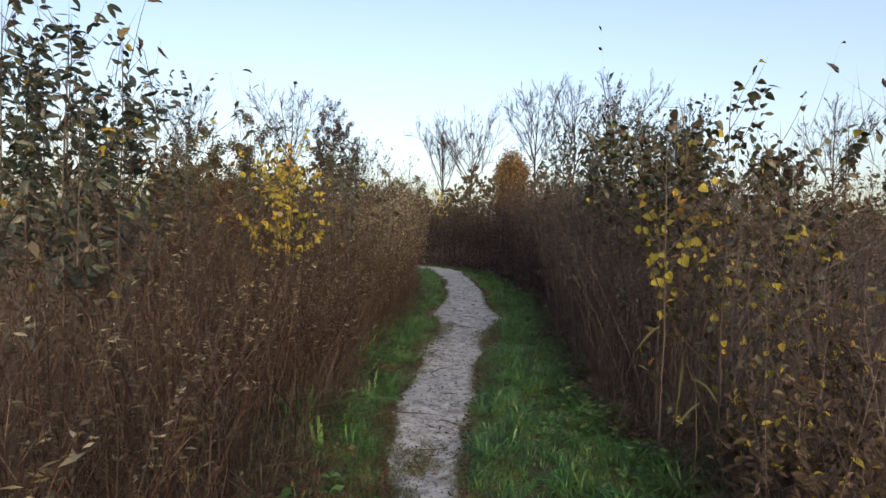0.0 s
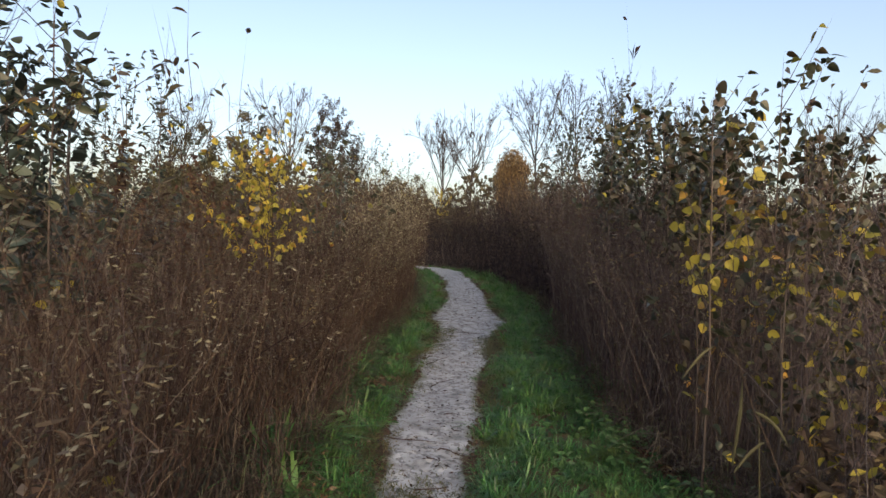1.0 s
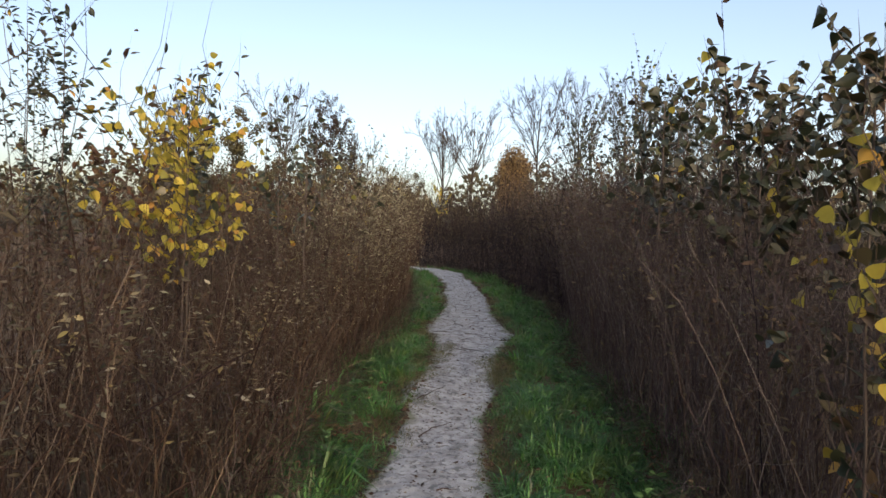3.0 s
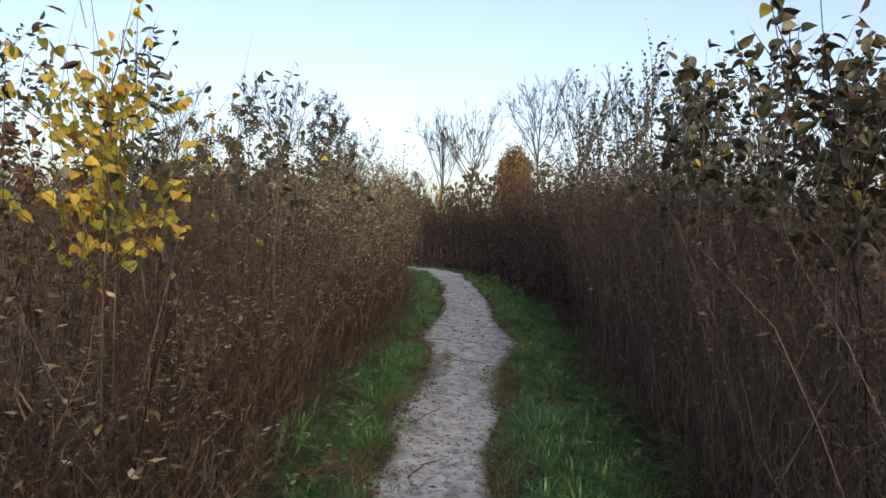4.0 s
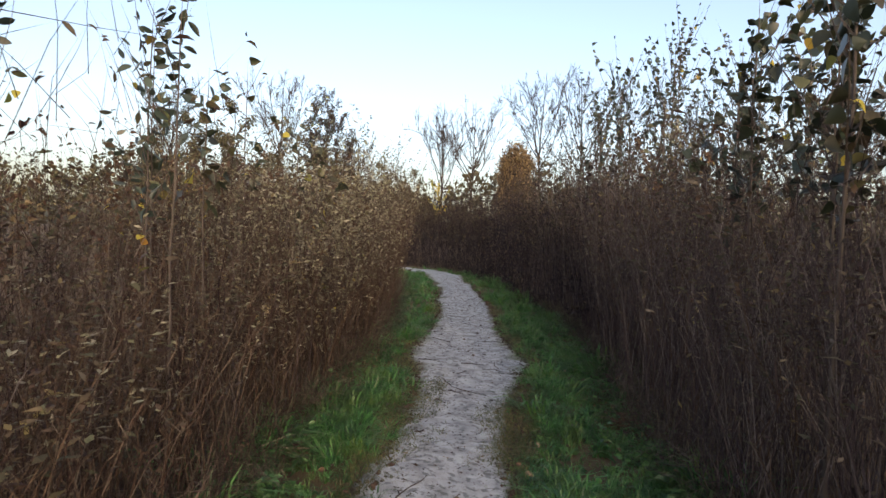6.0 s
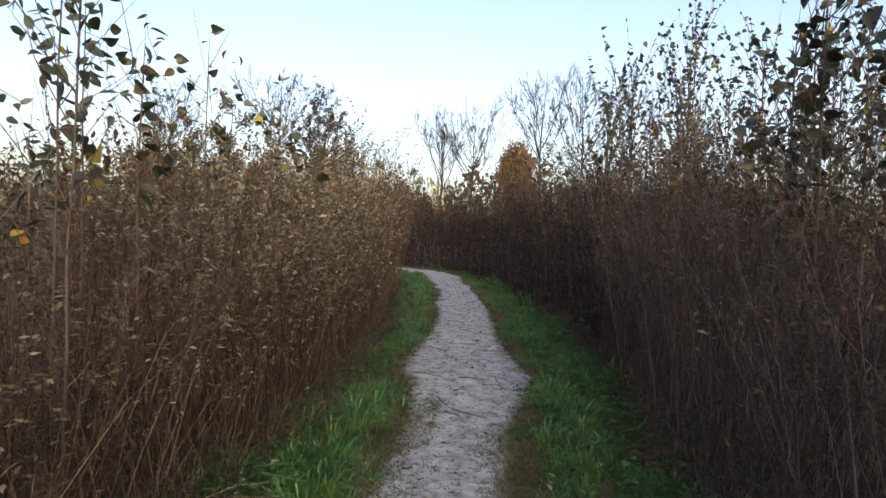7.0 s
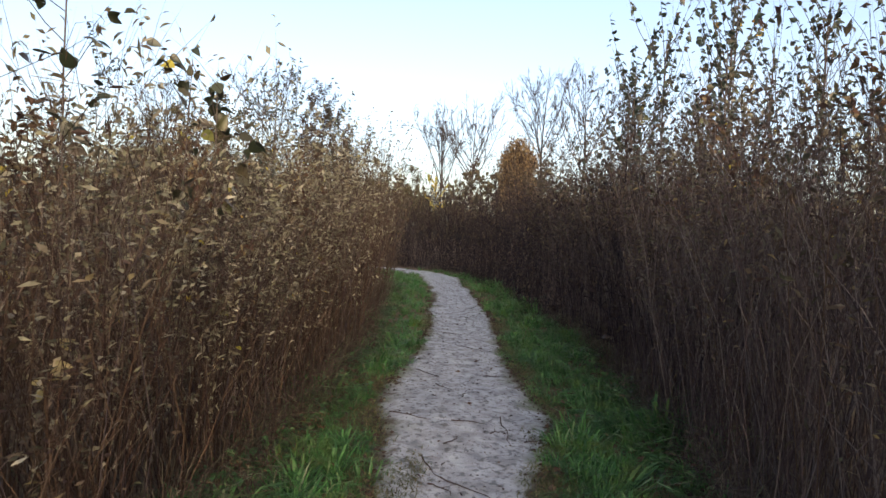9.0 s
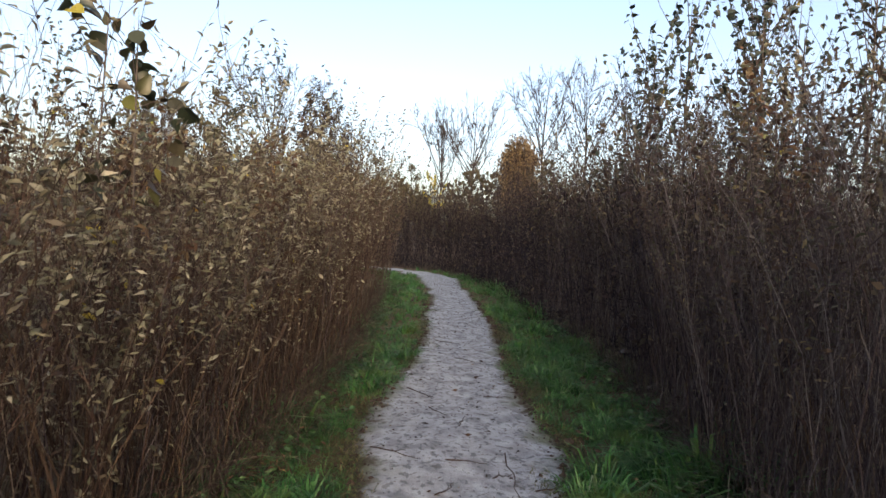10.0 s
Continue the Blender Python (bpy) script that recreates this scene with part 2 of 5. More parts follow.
def tube(soup, pts, radii, sides=3):
    """A tapered branch along pts."""
    pts = np.asarray(pts, float)
    k = len(pts)
    way = unit(np.gradient(pts, axis=0))
    side = unit(np.cross(way, (0.31, 0.95, 0.05)))
    other = np.cross(way, side)
    a = np.arange(sides) * 2 * np.pi / sides
    ring = np.cos(a)[None, :, None] * side[:, None] + np.sin(a)[None, :, None] * other[:, None]
    v = pts[:, None] + ring * np.asarray(radii)[:, None, None]
    i, j = np.meshgrid(np.arange(k - 1), np.arange(sides), indexing="ij")
    a0, a1 = i * sides + j, i * sides + (j + 1) % sides
    f = np.concatenate([np.stack([a0, a1, a1 + sides], -1).reshape(-1, 3), np.stack([a0, a1 + sides, a0 + sides], -1).reshape(-1, 3)])
    soup.add(v.reshape(-1, 3), f)


def spike(soup, pts, radii, sides=3):
    """A tapered twig that ends in a point."""
    pts = np.asarray(pts, float)
    k = len(pts)
    way = unit(np.gradient(pts, axis=0))
    side = unit(np.cross(way, (0.31, 0.95, 0.05)))
    other = np.cross(way, side)
    a = np.arange(sides) * 2 * np.pi / sides
    ring = np.cos(a)[None, :, None] * side[:-1, None] + np.sin(a)[None, :, None] * other[:-1, None]
    v = np.concatenate([(pts[:-1, None] + ring * np.asarray(radii)[:k - 1, None, None]).reshape(-1, 3), pts[-1:]])
    f = []
    for i in range(k - 2):
        for j in range(sides):
            a0, a1 = i * sides + j, i * sides + (j + 1) % sides
            f += [(a0, a1, a1 + sides), (a0, a1 + sides, a0 + sides)]
    for j in range(sides):
        f.append(((k - 2) * sides + j, (k - 2) * sides + (j + 1) % sides, len(v) - 1))
    soup.add(v, f)


LANCE = np.array([(0, 0, 0), (0.35, -0.5, 0.12), (0.35, 0, 0), (0.35, 0.5, 0.12), (0.7, -0.38, 0.08), (0.7, 0, -0.05), (0.7, 0.38, 0.08), (1, 0, -0.16)])
LEAF_TRIS = np.array([(0, 1, 2), (0, 2, 3), (1, 4, 2), (4, 5, 2), (2, 5, 3), (5, 6, 3), (4, 7, 5), (5, 7, 6)])
def outline(stations, droop=0.16, fold=0.10):
    """A leaf blade from (way along, half width) stations: folded at the midrib, tip drooping."""
    v = [(0, 0, 0)]
    for u, w in stations:
        z = -droop * u * u
        v += [(u, -w, z + fold * w * 2), (u, 0, z), (u, w, z + fold * w * 2)]
    v.append((1, 0, -droop))
    k, f = len(stations), [(0, 1, 2), (0, 2, 3)]
    for i in range(k - 1):
        a = 1 + 3 * i
        f += [(a, a + 3, a + 1), (a + 3, a + 4, a + 1), (a + 1, a + 4, a + 2), (a + 4, a + 5, a + 2)]
    a, e = 1 + 3 * (k - 1), 3 * k + 1
    f += [(a, e, a + 1), (a + 1, e, a + 2)]
    return np.array(v, float), np.array(f)


HEART, HEART_TRIS = outline(((0.06, 0.33), (0.22, 0.49), (0.48, 0.42), (0.76, 0.2)))
ROUND_HEART, ROUND_HEART_TRIS = outline(((0.02, 0.20), (0.07, 0.36), (0.17, 0.47), (0.30, 0.50), (0.46, 0.46), (0.63, 0.36), (0.80, 0.20), (0.92, 0.07)), 0.20, 0.14)
OVAL, OVAL_TRIS = outline(((0.06, 0.20), (0.18, 0.36), (0.34, 0.47), (0.52, 0.50), (0.70, 0.42), (0.86, 0.24), (0.95, 0.10)))
KITE = np.array([(0, 0, 0), (0.45, -0.5, 0.1), (0.45, 0.5, 0.1), (1, 0, -0.1)])
KITE_TRIS = np.array([(0, 1, 2), (1, 3, 2)])


def leaves(soup, base, way, length, width, shape=LANCE, tris=LEAF_TRIS, gen=rng):
    """Many leaves at once: base and way are n x 3; each gets its own twist."""
    base, way = np.asarray(base, float).reshape(-1, 3), unit(np.asarray(way, float).reshape(-1, 3))
    n = len(base)
    if n == 0:
        return
    side = unit(np.cross(way, unit(gen.normal(size=(n, 3)))))
    up = np.cross(side, way)
    up = np.where(up[:, 2:] < 0, -up, up)
    side = np.cross(way, up)
    length, width = np.broadcast_to(length, n), np.broadcast_to(width, n)
    curl = gen.uniform(0.3, 1.6, n)
    v = base[:, None] + shape[None, :, :1] * (way * length[:, None])[:, None] + shape[None, :, 1:2] * (side * width[:, None])[:, None] + shape[None, :, 2:] * (up * (length * curl)[:, None])[:, None]
    f = tris[None] + (np.arange(n) * len(shape))[:, None, None]
    soup.add(v.reshape(-1, 3), f.reshape(-1, 3))


def blades(soup, base, height, width, lean, gen=rng):
    """Grass blades: three-point bent strips."""
    n = len(base)
    a = gen.uniform(0, 2 * np.pi, n)
    d = np.stack([np.cos(a), np.sin(a), np.zeros(n)], -1)
    s = np.stack([-np.sin(a), np.cos(a), np.zeros(n)], -1) * (np.broadcast_to(width, n) / 2)[:, None]
    h, ln = np.broadcast_to(height, n)[:, None], np.broadcast_to(lean, n)[:, None]
    z = np.array([0, 0, 1.0])
    mid = base + z * h * 0.62 + d * h * ln * 0.35
    tip = base + z * h * (1 - 0.45 * np.minimum(ln, 1.4)) + d * h * ln
    v = np.stack([base - s, base + s, mid - s * 0.8, mid + s * 0.8, tip], 1)
    f = np.array([(0, 1, 3), (0, 3, 2), (2, 3, 4)])[None] + (np.arange(n) * 5)[:, None, None]
    soup.add(v.reshape(-1, 3), f.reshape(-1, 3))


def placed(soup, template, xs, ys, zs, scales, gen=rng, tilt=0.13):
    """Many turned, scaled copies of a template's arrays, joined."""
    v, f = template
    n = len(xs)
    if n == 0 or len(v) == 0:
        return
    a = gen.uniform(0, 2 * np.pi, n)
    c, s = np.cos(a)[:, None], np.sin(a)[:, None]
    k = scales if scales.ndim == 2 else np.stack([scales, scales], -1)
    x, y, z = v[None, :, 0] * k[:, :1], v[None, :, 1] * k[:, :1], v[None, :, 2] * k[:, 1:]
    tx, ty = np.clip(gen.normal(0, tilt, (2, n, 1)), -1.7 * tilt, 1.7 * tilt)
    w = np.stack([c * x - s * y + tx * z + xs[:, None], s * x + c * y + ty * z + ys[:, None], z + zs[:, None]], -1)
    soup.add(w.reshape(-1, 3), (f[None] + (np.arange(n) * len(v))[:, None, None]).reshape(-1, 3))


# ---- plan: footpath, verges and thicket edges as functions of the way along ----
AXIS = np.array([(0.1, -12), (0.1, 3.3), (0.04, 5), (0.17, 7), (0.38, 10.2), (0.36, 11.2), (0.32, 12.6), (0.35, 14), (0.35, 16), (0.18, 19.2), (-0.13, 23.5), (-0.62, 27.5), (-1.7, 30.0), (-4.2, 31.6), (-9, 33), (-14, 34)])
HALF = np.array([0.22, 0.22, 0.33, 0.33, 0.5, 0.70, 0.60, 0.52, 0.55, 0.55, 0.53, 0.72, 0.68, 0.6, 0.55, 0.55])
LEFT_EDGE = np.array([(-0.72, -12), (-0.72, 3.3), (-0.8, 5.3), (-0.97, 7.5), (-0.9, 11), (-0.93, 13.2), (-1.07, 15.4), (-1.35, 18), (-1.65, 22.5), (-2.1, 26.5), (-3.4, 28.6), (-6, 29.7), (-14, 31.5)])
RIGHT_EDGE = np.array([(1.9, -12), (1.82, 3.8), (1.64, 5), (1.7, 7), (1.78, 9), (2.0, 11.3), (2.15, 14), (2.02, 16.5), (1.72, 19), (1.43, 22.8), (0.9, 25.5), (0.35, 29), (-0.8, 31.6), (-3.6, 33.6), (-14, 36.5)])


def along(line, y):
    """x of a line at y; where it swings off to the left, far off to the left."""
    return np.interp(y, line[:, 1], line[:, 0])


def tall(y):
    """Height of the thicket's dense part."""
    return np.interp(y, [0, 6, 10, 16, 25, 32], [2.25, 2.35, 2.6, 3.35, 4.25, 4.45])


def bumps(x, y):
    return 0.018 * np.sin(1.9 * x + 0.7 * y) * np.sin(1.3 * y - 0.6 * x) + 0.012 * np.sin(4.1 * x - 2.3 * y + 1)


def smoothed(pts, step=0.12):
    """A denser, rounded line through pts."""
    d = np.concatenate([[0], np.cumsum(np.linalg.norm(np.diff(pts[:, :2], axis=0), axis=1))])
    s = np.arange(0, d[-1], step)
    q = np.stack([np.interp(s, d, pts[:, i]) for i in range(pts.shape[1])], -1)
    k = np.hanning(13)
    k /= k.sum()
    pad = np.concatenate([np.repeat(q[:1], 6, 0), q, np.repeat(q[-1:], 6, 0)])
    return np.stack([np.convolve(pad[:, i], k, "valid") for i in range(pts.shape[1])], -1)


# ---- ground ----
def ground_mesh():
    xs = np.concatenate([-np.geomspace(900, 6, 26), np.arange(-5.6, 5.7, 0.16), np.geomspace(6, 900, 26)])
    ys = np.concatenate([-np.geomspace(900, 4, 20), np.arange(-3.6, 20, 0.16), np.geomspace(20.3, 1500, 40)])
    x, y = np.meshgrid(xs, ys)
    near = np.clip(1 - (np.abs(x) - 4) / 4, 0, 1)
    z = bumps(x, y) * near - 0.02
    v = np.stack([x, y, z], -1).reshape(-1, 3)
    w = len(xs)
    i, j = np.meshgrid(np.arange(len(ys) - 1), np.arange(w - 1), indexing="ij")
    a = (i * w + j).ravel()
    f = np.concatenate([np.stack([a, a + 1, a + w + 1], -1), np.stack([a, a + w + 1, a + w], -1)])
    return v, f


ground = tagged(new("ground", mesh_of("ground", ground_mesh(), SOIL, True)), "dark damp soil with moss and leaf litter", "ground", kind="structure")


def footpath_mesh():
    line = smoothed(np.column_stack([AXIS, HALF]), 0.06)
    n = len(line)
    way = unit(np.gradient(line[:, :2], axis=0))
    side = np.stack([way[:, 1], -way[:, 0]], -1)
    u = np.linspace(-1, 1, 25)

    def wobble(seed):
        r = np.random.default_rng(seed)
        w = np.zeros(n)
        for k, amp in ((4, 0.03), (11, 0.03), (27, 0.05)):
            w += amp * np.interp(np.arange(n), np.arange(0, n + k, k), r.normal(size=len(np.arange(0, n + k, k))))
        return np.convolve(w, np.hanning(7) / 3, 'same')

    wl, wr = wobble(3), wobble(4)
    off = np.where(u[None] < 0, u[None] * (1.12 * line[:, 2] + wl)[:, None], u[None] * (1.12 * line[:, 2] + wr)[:, None])
    xy = line[:, None, :2] + side[:, None] * off[..., None]
    r = np.random.default_rng(5)
    z = bumps(xy[..., 0], xy[..., 1]) + 0.014 - 0.034 * np.abs(u[None]) ** 8 + r.normal(0, 0.004, off.shape)
    v = np.concatenate([xy, z[..., None]], -1).reshape(-1, 3)
    w = len(u)
    i, j = np.meshgrid(np.arange(n - 1), np.arange(w - 1), indexing="ij")
    a = (i * w + j).ravel()
    return v, np.concatenate([np.stack([a, a + 1, a + w + 1], -1), np.stack([a, a + w + 1, a + w], -1)])


footpath_me = mesh_of("footpath", footpath_mesh(), SAND, True)
rim = footpath_me.attributes.new("rim", "FLOAT", "POINT")
rim.data.foreach_set("value", np.tile(np.abs(np.linspace(-1, 1, 25)), len(footpath_me.vertices) // 25).astype(np.float32))
footpath = tagged(new("footpath", footpath_me), "narrow trodden path of pale shell sand", "path", kind="structure")


# ---- thicket: templates one metre tall, their width and thickness at half size ----
def shoot_template(gen, twigs, leaf_count, leaf_len, leaf_wide, bare=0.35, thick=0.0014, spread=0.14, segs=4, fine=True):
    wood, leaf = Soup(), Soup()
    t = np.linspace(0, 1, segs + 1)
    bend = gen.normal(0, 0.13, 2)
    pts = np.stack([bend[0] * t ** 2 + gen.normal(0, 0.014, segs + 1), bend[1] * t ** 2 + gen.normal(0, 0.014, segs + 1), t], -1)
    pts[0, :2] = 0
    spike(wood, pts, thick * (1 - 0.7 * t))
    ends, ways = [], []
    for _ in range(twigs):
        h = gen.uniform(0.15, 0.9)
        o = np.array([np.interp(h, t, pts[:, i]) for i in range(3)])
        a = gen.uniform(0, 2 * np.pi)
        ln = gen.uniform(0.35, 1) * spread * (1.25 - h * 0.6)
        d = unit((np.cos(a) * gen.uniform(0.1, 0.8), np.sin(a) * gen.uniform(0.1, 0.8), 1))
        mid = o + d * ln * 0.55
        tip = mid + unit(d + gen.normal(0, 0.2, 3) + (0, 0, 0.3)) * ln * 0.6
        spike(wood, [o, mid, tip] if fine else [o, tip], [thick * 0.55, thick * 0.4, 0])
        for q in gen.uniform(0.25, 1, max(1, leaf_count // max(twigs, 1))):
            if o[2] > bare or gen.random() < 0.25:
                ends.append(o + (tip - o) * q)
                ways.append(unit(d * 0.5 + gen.normal(0, 0.5, 3) + (0.35, 0.1, -0.2)))
    for h in gen.uniform(max(bare, 0.5), 1, leaf_count // 4):
        ends.append([np.interp(h, t, pts[:, i]) for i in range(3)])
        ways.append(unit(np.append(gen.normal(0, 1, 2), 0.5)))
    if ends:
        n = len(ends)
        leaves(leaf, ends, ways, gen.uniform(0.6, 1.2, n) * leaf_len, gen.uniform(0.7, 1.2, n) * leaf_wide, KITE, KITE_TRIS, gen)
    return wood.arrays(), leaf.arrays()


tg = np.random.default_rng(21)
BARE = [shoot_template(tg, 10, 9, 0.020, 0.007, 0.5) for _ in range(9)]
LEAFY = [shoot_template(tg, 10, 34, 0.026, 0.009, 0.55) for _ in range(9)]
RODS = [shoot_template(tg, 6, 14, 0.024, 0.009, 0.55, 0.0017, 0.17, 5) for _ in range(9)]
PLAIN = [shoot_template(tg, 7, 28, 0.033, 0.011, 0.52, 0.0018, fine=False, segs=3) for _ in range(7)]
DEEP = [shoot_template(tg, 8, 44, 0.030, 0.014, 0.4, 0.003, spread=0.2, fine=False, segs=3) for _ in range(6)]


def ragged(x, y):
    """Slow rises and dips of the thicket's top."""
    return 1 + 0.22 * np.sin(1.7 * y + 0.9 * x) * np.sin(0.63 * y - 1.1 * x + 1) + 0.07 * np.sin(3.9 * y + 2.3 * x)


def stand(count, y0, y1, d0, d1, side, gen):
    """Stand-points and heights beside the path: side -1 left, 1 right; d: depth behind the thicket's edge."""
    y = gen.uniform(y0, y1, count)
    d = d0 + (d1 - d0) * gen.uniform(0, 1, count) ** 1.2
    x = along(LEFT_EDGE if side < 0 else RIGHT_EDGE, y) + side * d
    if side < 0:
        # the thicket stands back a little behind a mound of dead herbs
        ok = (y < 28 - 0.15 * np.maximum(0, -x - 3)) & ((d > 0.4 - 0.4 * np.abs(y - 3.6)) | (y < 2.4))
        x, y, d = x[ok], y[ok], d[ok]
    else:
        # a clearing where low dry bushes stand
        ok = (y > 4.25) | (d > 1.5) | (gen.random(len(x)) < 0.16)
        x, y, d = x[ok], y[ok], d[ok]
    low = gen.uniform(0.45, 1.0, len(x)) ** 0.6
    h = tall(y) * np.interp(y, [9, 15], [0.86 if side < 0 else 1.08, 0.95 if side < 0 else 1.0]) * ragged(x, y) * low * (np.interp(y, [0, 8, 14], [0.72, 0.72, 0.95]) + np.interp(y, [0, 8, 14], [0.30, 0.30, 0.08]) * np.clip(d / 1.1, 0, 1)) * np.where(gen.random(len(x)) < (0.1 if side < 0 else 0.2), gen.uniform(1.05, 1.3, len(x)), 1)
    if side < 0:
        h = h * np.interp(y, [5, 8.5], [0.86, 1.0])
    h = np.minimum(h, tall(y) * (0.98 if side < 0 else 1.08) * gen.uniform(0.92, 1.04, len(x)))
    return x, y, h


def thicket(name, label, zones, seed, bark=STEM, foliage=WILLOW_LEAF):
    gen = np.random.default_rng(seed)
    wood, leaf = Soup(), Soup()
    for count, y0, y1, d0, d1, side, kinds in zones:
        x, y, h = stand(count, y0, y1, d0, d1, side, gen)
        which = gen.integers(0, len(kinds), len(x))
        for k, (tw, tl) in enumerate(kinds):
            s = which == k
            sc = np.stack([gen.uniform(1.7, 2.4, s.sum()), h[s]], -1)
            placed(wood, tw, x[s], y[s], np.full(s.sum(), -0.03), sc, np.random.default_rng(seed + k))
            placed(leaf, tl, x[s], y[s], np.full(s.sum(), -0.03), sc, np.random.default_rng(seed + k))
    top = tagged(new(name), label, "thicket", kind="stuff")
    part("stems", wood, bark, top, "crowded thin bare stems")
    part("leaves", leaf, foliage, top, "withered olive and brown leaves")
    return top


for side, word, seed in ((-1, "willow_thicket", 100), (1, "willow_thicket", 200)):
    thicket(word, "dense thicket of thin red-brown willow shoots beside the path",
            [(1300, -0.6, 8.5, 0.0, 1.3, side, BARE + LEAFY[:2]), (1000, -0.6, 15, 1.1, 4.5, side, PLAIN), (560 if side > 0 else 520, -2, 15 if side > 0 else 36, 3.6, 15, side, DEEP)], seed, STEM if side < 0 else GREY_STEM)
thicket("willow_thicket", "tall dense willow thicket where the path begins to bend", [(1400, 14, 33, 0, 4, -1, PLAIN)], 140, STEM, WILLOW_LEAF)
thicket("willow_thicket", "thicket of thin willow shoots with dull olive leaves", [(900, 8.5, 14.5, 0.0, 1.3, -1, BARE + LEAFY[:7])], 150, STEM, OLIVE_LEAF)
thicket("willow_thicket", "thicket of thin red-brown willow shoots with withered leaves", [(900, 8.5, 14.5, 0.0, 1.3, 1, BARE + LEAFY[:5]), (320, 14.3, 20, 0.0, 1.3, 1, PLAIN)], 250, GREY_STEM)
# same shoots as nearby; the shade here is put into bark and leaf colour
thicket("alder_thicket", "tall dense thicket along the path, its shade put into the bark", [(200, 10.5, 14.0, 0, 1.2, 1, PLAIN), (1500, 13.8, 33, 0, 4, 1, PLAIN), (280, 16, 36, 4, 15, 1, DEEP)], 240, SHADED_STEM, FAR_LEAF)
thicket("willow_thicket", "upright tan willow shoots standing out at the thicket's edge", [(300, 0.4, 9, 0.02, 0.7, -1, RODS), (200, 9, 17, 0.0, 0.8, -1, RODS)], 160, PALE_STEM, OLIVE_LEAF)
thicket("willow_thicket", "upright grey-purple shoots standing out at the thicket's edge", [(260, 0.4, 9, 0.02, 0.8, 1, RODS), (240, 9, 17, 0.0, 0.8, 1, RODS)], 260, GREY_STEM, WILLOW_LEAF)


def tangle(side, seed):
    """Side twigs that cross one another between the shoots, with single leaves."""
    gen = np.random.default_rng(seed)
    wood, leaf, pale = Soup(), Soup(), Soup()
    n = 2600
    y = gen.uniform(0.8, 16 if side < 0 else 13.5, n)
    x = along(LEFT_EDGE if side < 0 else RIGHT_EDGE, y) + side * (gen.exponential(0.45, n) - 0.08)
    z = tall(y) * gen.uniform(0.0, 0.86, n)
    o = np.stack([x, y, z], -1)
    d = unit(gen.normal(0, 0.42, (n, 3)) + (0, 0, 0.9))
    ln = gen.uniform(0.12, 0.55, n)[:, None]
    for p, w, k in zip(o, d, ln):
        spike(wood, [p, p + w * k * 0.5 + gen.normal(0, 0.02, 3), p + w * k], [0.0015, 0.0011, 0])
    for q in (0.4, 0.6, 0.75, 0.9, 1.0) if side < 0 else (0.6, 0.8, 1.0):
        s = gen.random(n) < np.clip((z - 0.7) / 1.6, 0.04, 0.6) * np.interp(y, [7, 10], [0.22, 1.0])
        for soup, near in ((leaf, y < 8.3), (pale, y >= 8.3)):
            b = s & near
            m = b.sum()
            leaves(soup, (o + d * ln * q)[b], d[b] * 0.4 + gen.normal(0, 0.5, (m, 3)) + (0.4, 0.1, -0.2), gen.uniform(0.028, 0.065, m), gen.uniform(0.010, 0.022, m), LANCE, LEAF_TRIS, gen)
    for _ in range(70):
        yy = gen.uniform(2, 15)
        p = np.array([along(LEFT_EDGE if side < 0 else RIGHT_EDGE, yy) + side * gen.uniform(0.0, 0.5), yy, gen.uniform(0.0, 0.9)])
        w = unit(gen.normal(0, 0.6, 3) * (0.5, 1, 0.6) + (0, 0, 0.7))
        k = gen.uniform(0.5, 1.1)
        tube(wood, [p, p + w * k * 0.35 + gen.normal(0, 0.02, 3), p + w * k * 0.7 + gen.normal(0, 0.02, 3), p + w * k], [0.0042, 0.0036, 0.0026, 0.001])
    n = 1900
    y = gen.uniform(2, 20 if side < 0 else 13, n)
    x = along(LEFT_EDGE if side < 0 else RIGHT_EDGE, y) + side * (gen.exponential(0.28, n) - 0.14)
    o = np.stack([x, y, gen.uniform(-0.02, 0.3, n)], -1)
    d = unit(gen.normal(0, 0.8, (n, 3)) * (1, 1, 0.45) + (0, 0, 0.25))
    for p, w, k in zip(o, d, gen.uniform(0.12, 0.5, n)):
        spike(wood, [p, p + w * k * 0.5 + gen.normal(0, 0.025, 3), p + w * k + (0, 0, -0.06 * k)], [0.0022, 0.0016, 0])
    s = gen.random(n) < 0.35
    m = s.sum()
    leaves(leaf, (o + d * 0.12)[s], gen.normal(0, 1, (m, 3)) * (1, 1, 0.4), gen.uniform(0.025, 0.06, m), gen.uniform(0.012, 0.028, m), LANCE, LEAF_TRIS, gen)
    top = tagged(new("crossing_twigs"), "tangle of crossing twigs with scattered withered leaves", "twigs", kind="stuff")
    part("twigs", wood, STEM if side < 0 else GREY_STEM, top)
    part("leaves", leaf, WILLOW_LEAF, top)
    part("leaves", pale, OLIVE_LEAF if side < 0 else WILLOW_LEAF, top)


tangle(-1, 311)
tangle(1, 312)

# beyond the bend the thicket closes the view
gen = np.random.default_rng(300)
wood, leaf = Soup(), Soup()
count = 1800
x, d = gen.uniform(-14, 1.8, count), 7 * gen.uniform(0, 1, count) ** 1.5
back = RIGHT_EDGE[::-1]
y = np.interp(x, back[:, 0], back[:, 1]) + 0.1 + d
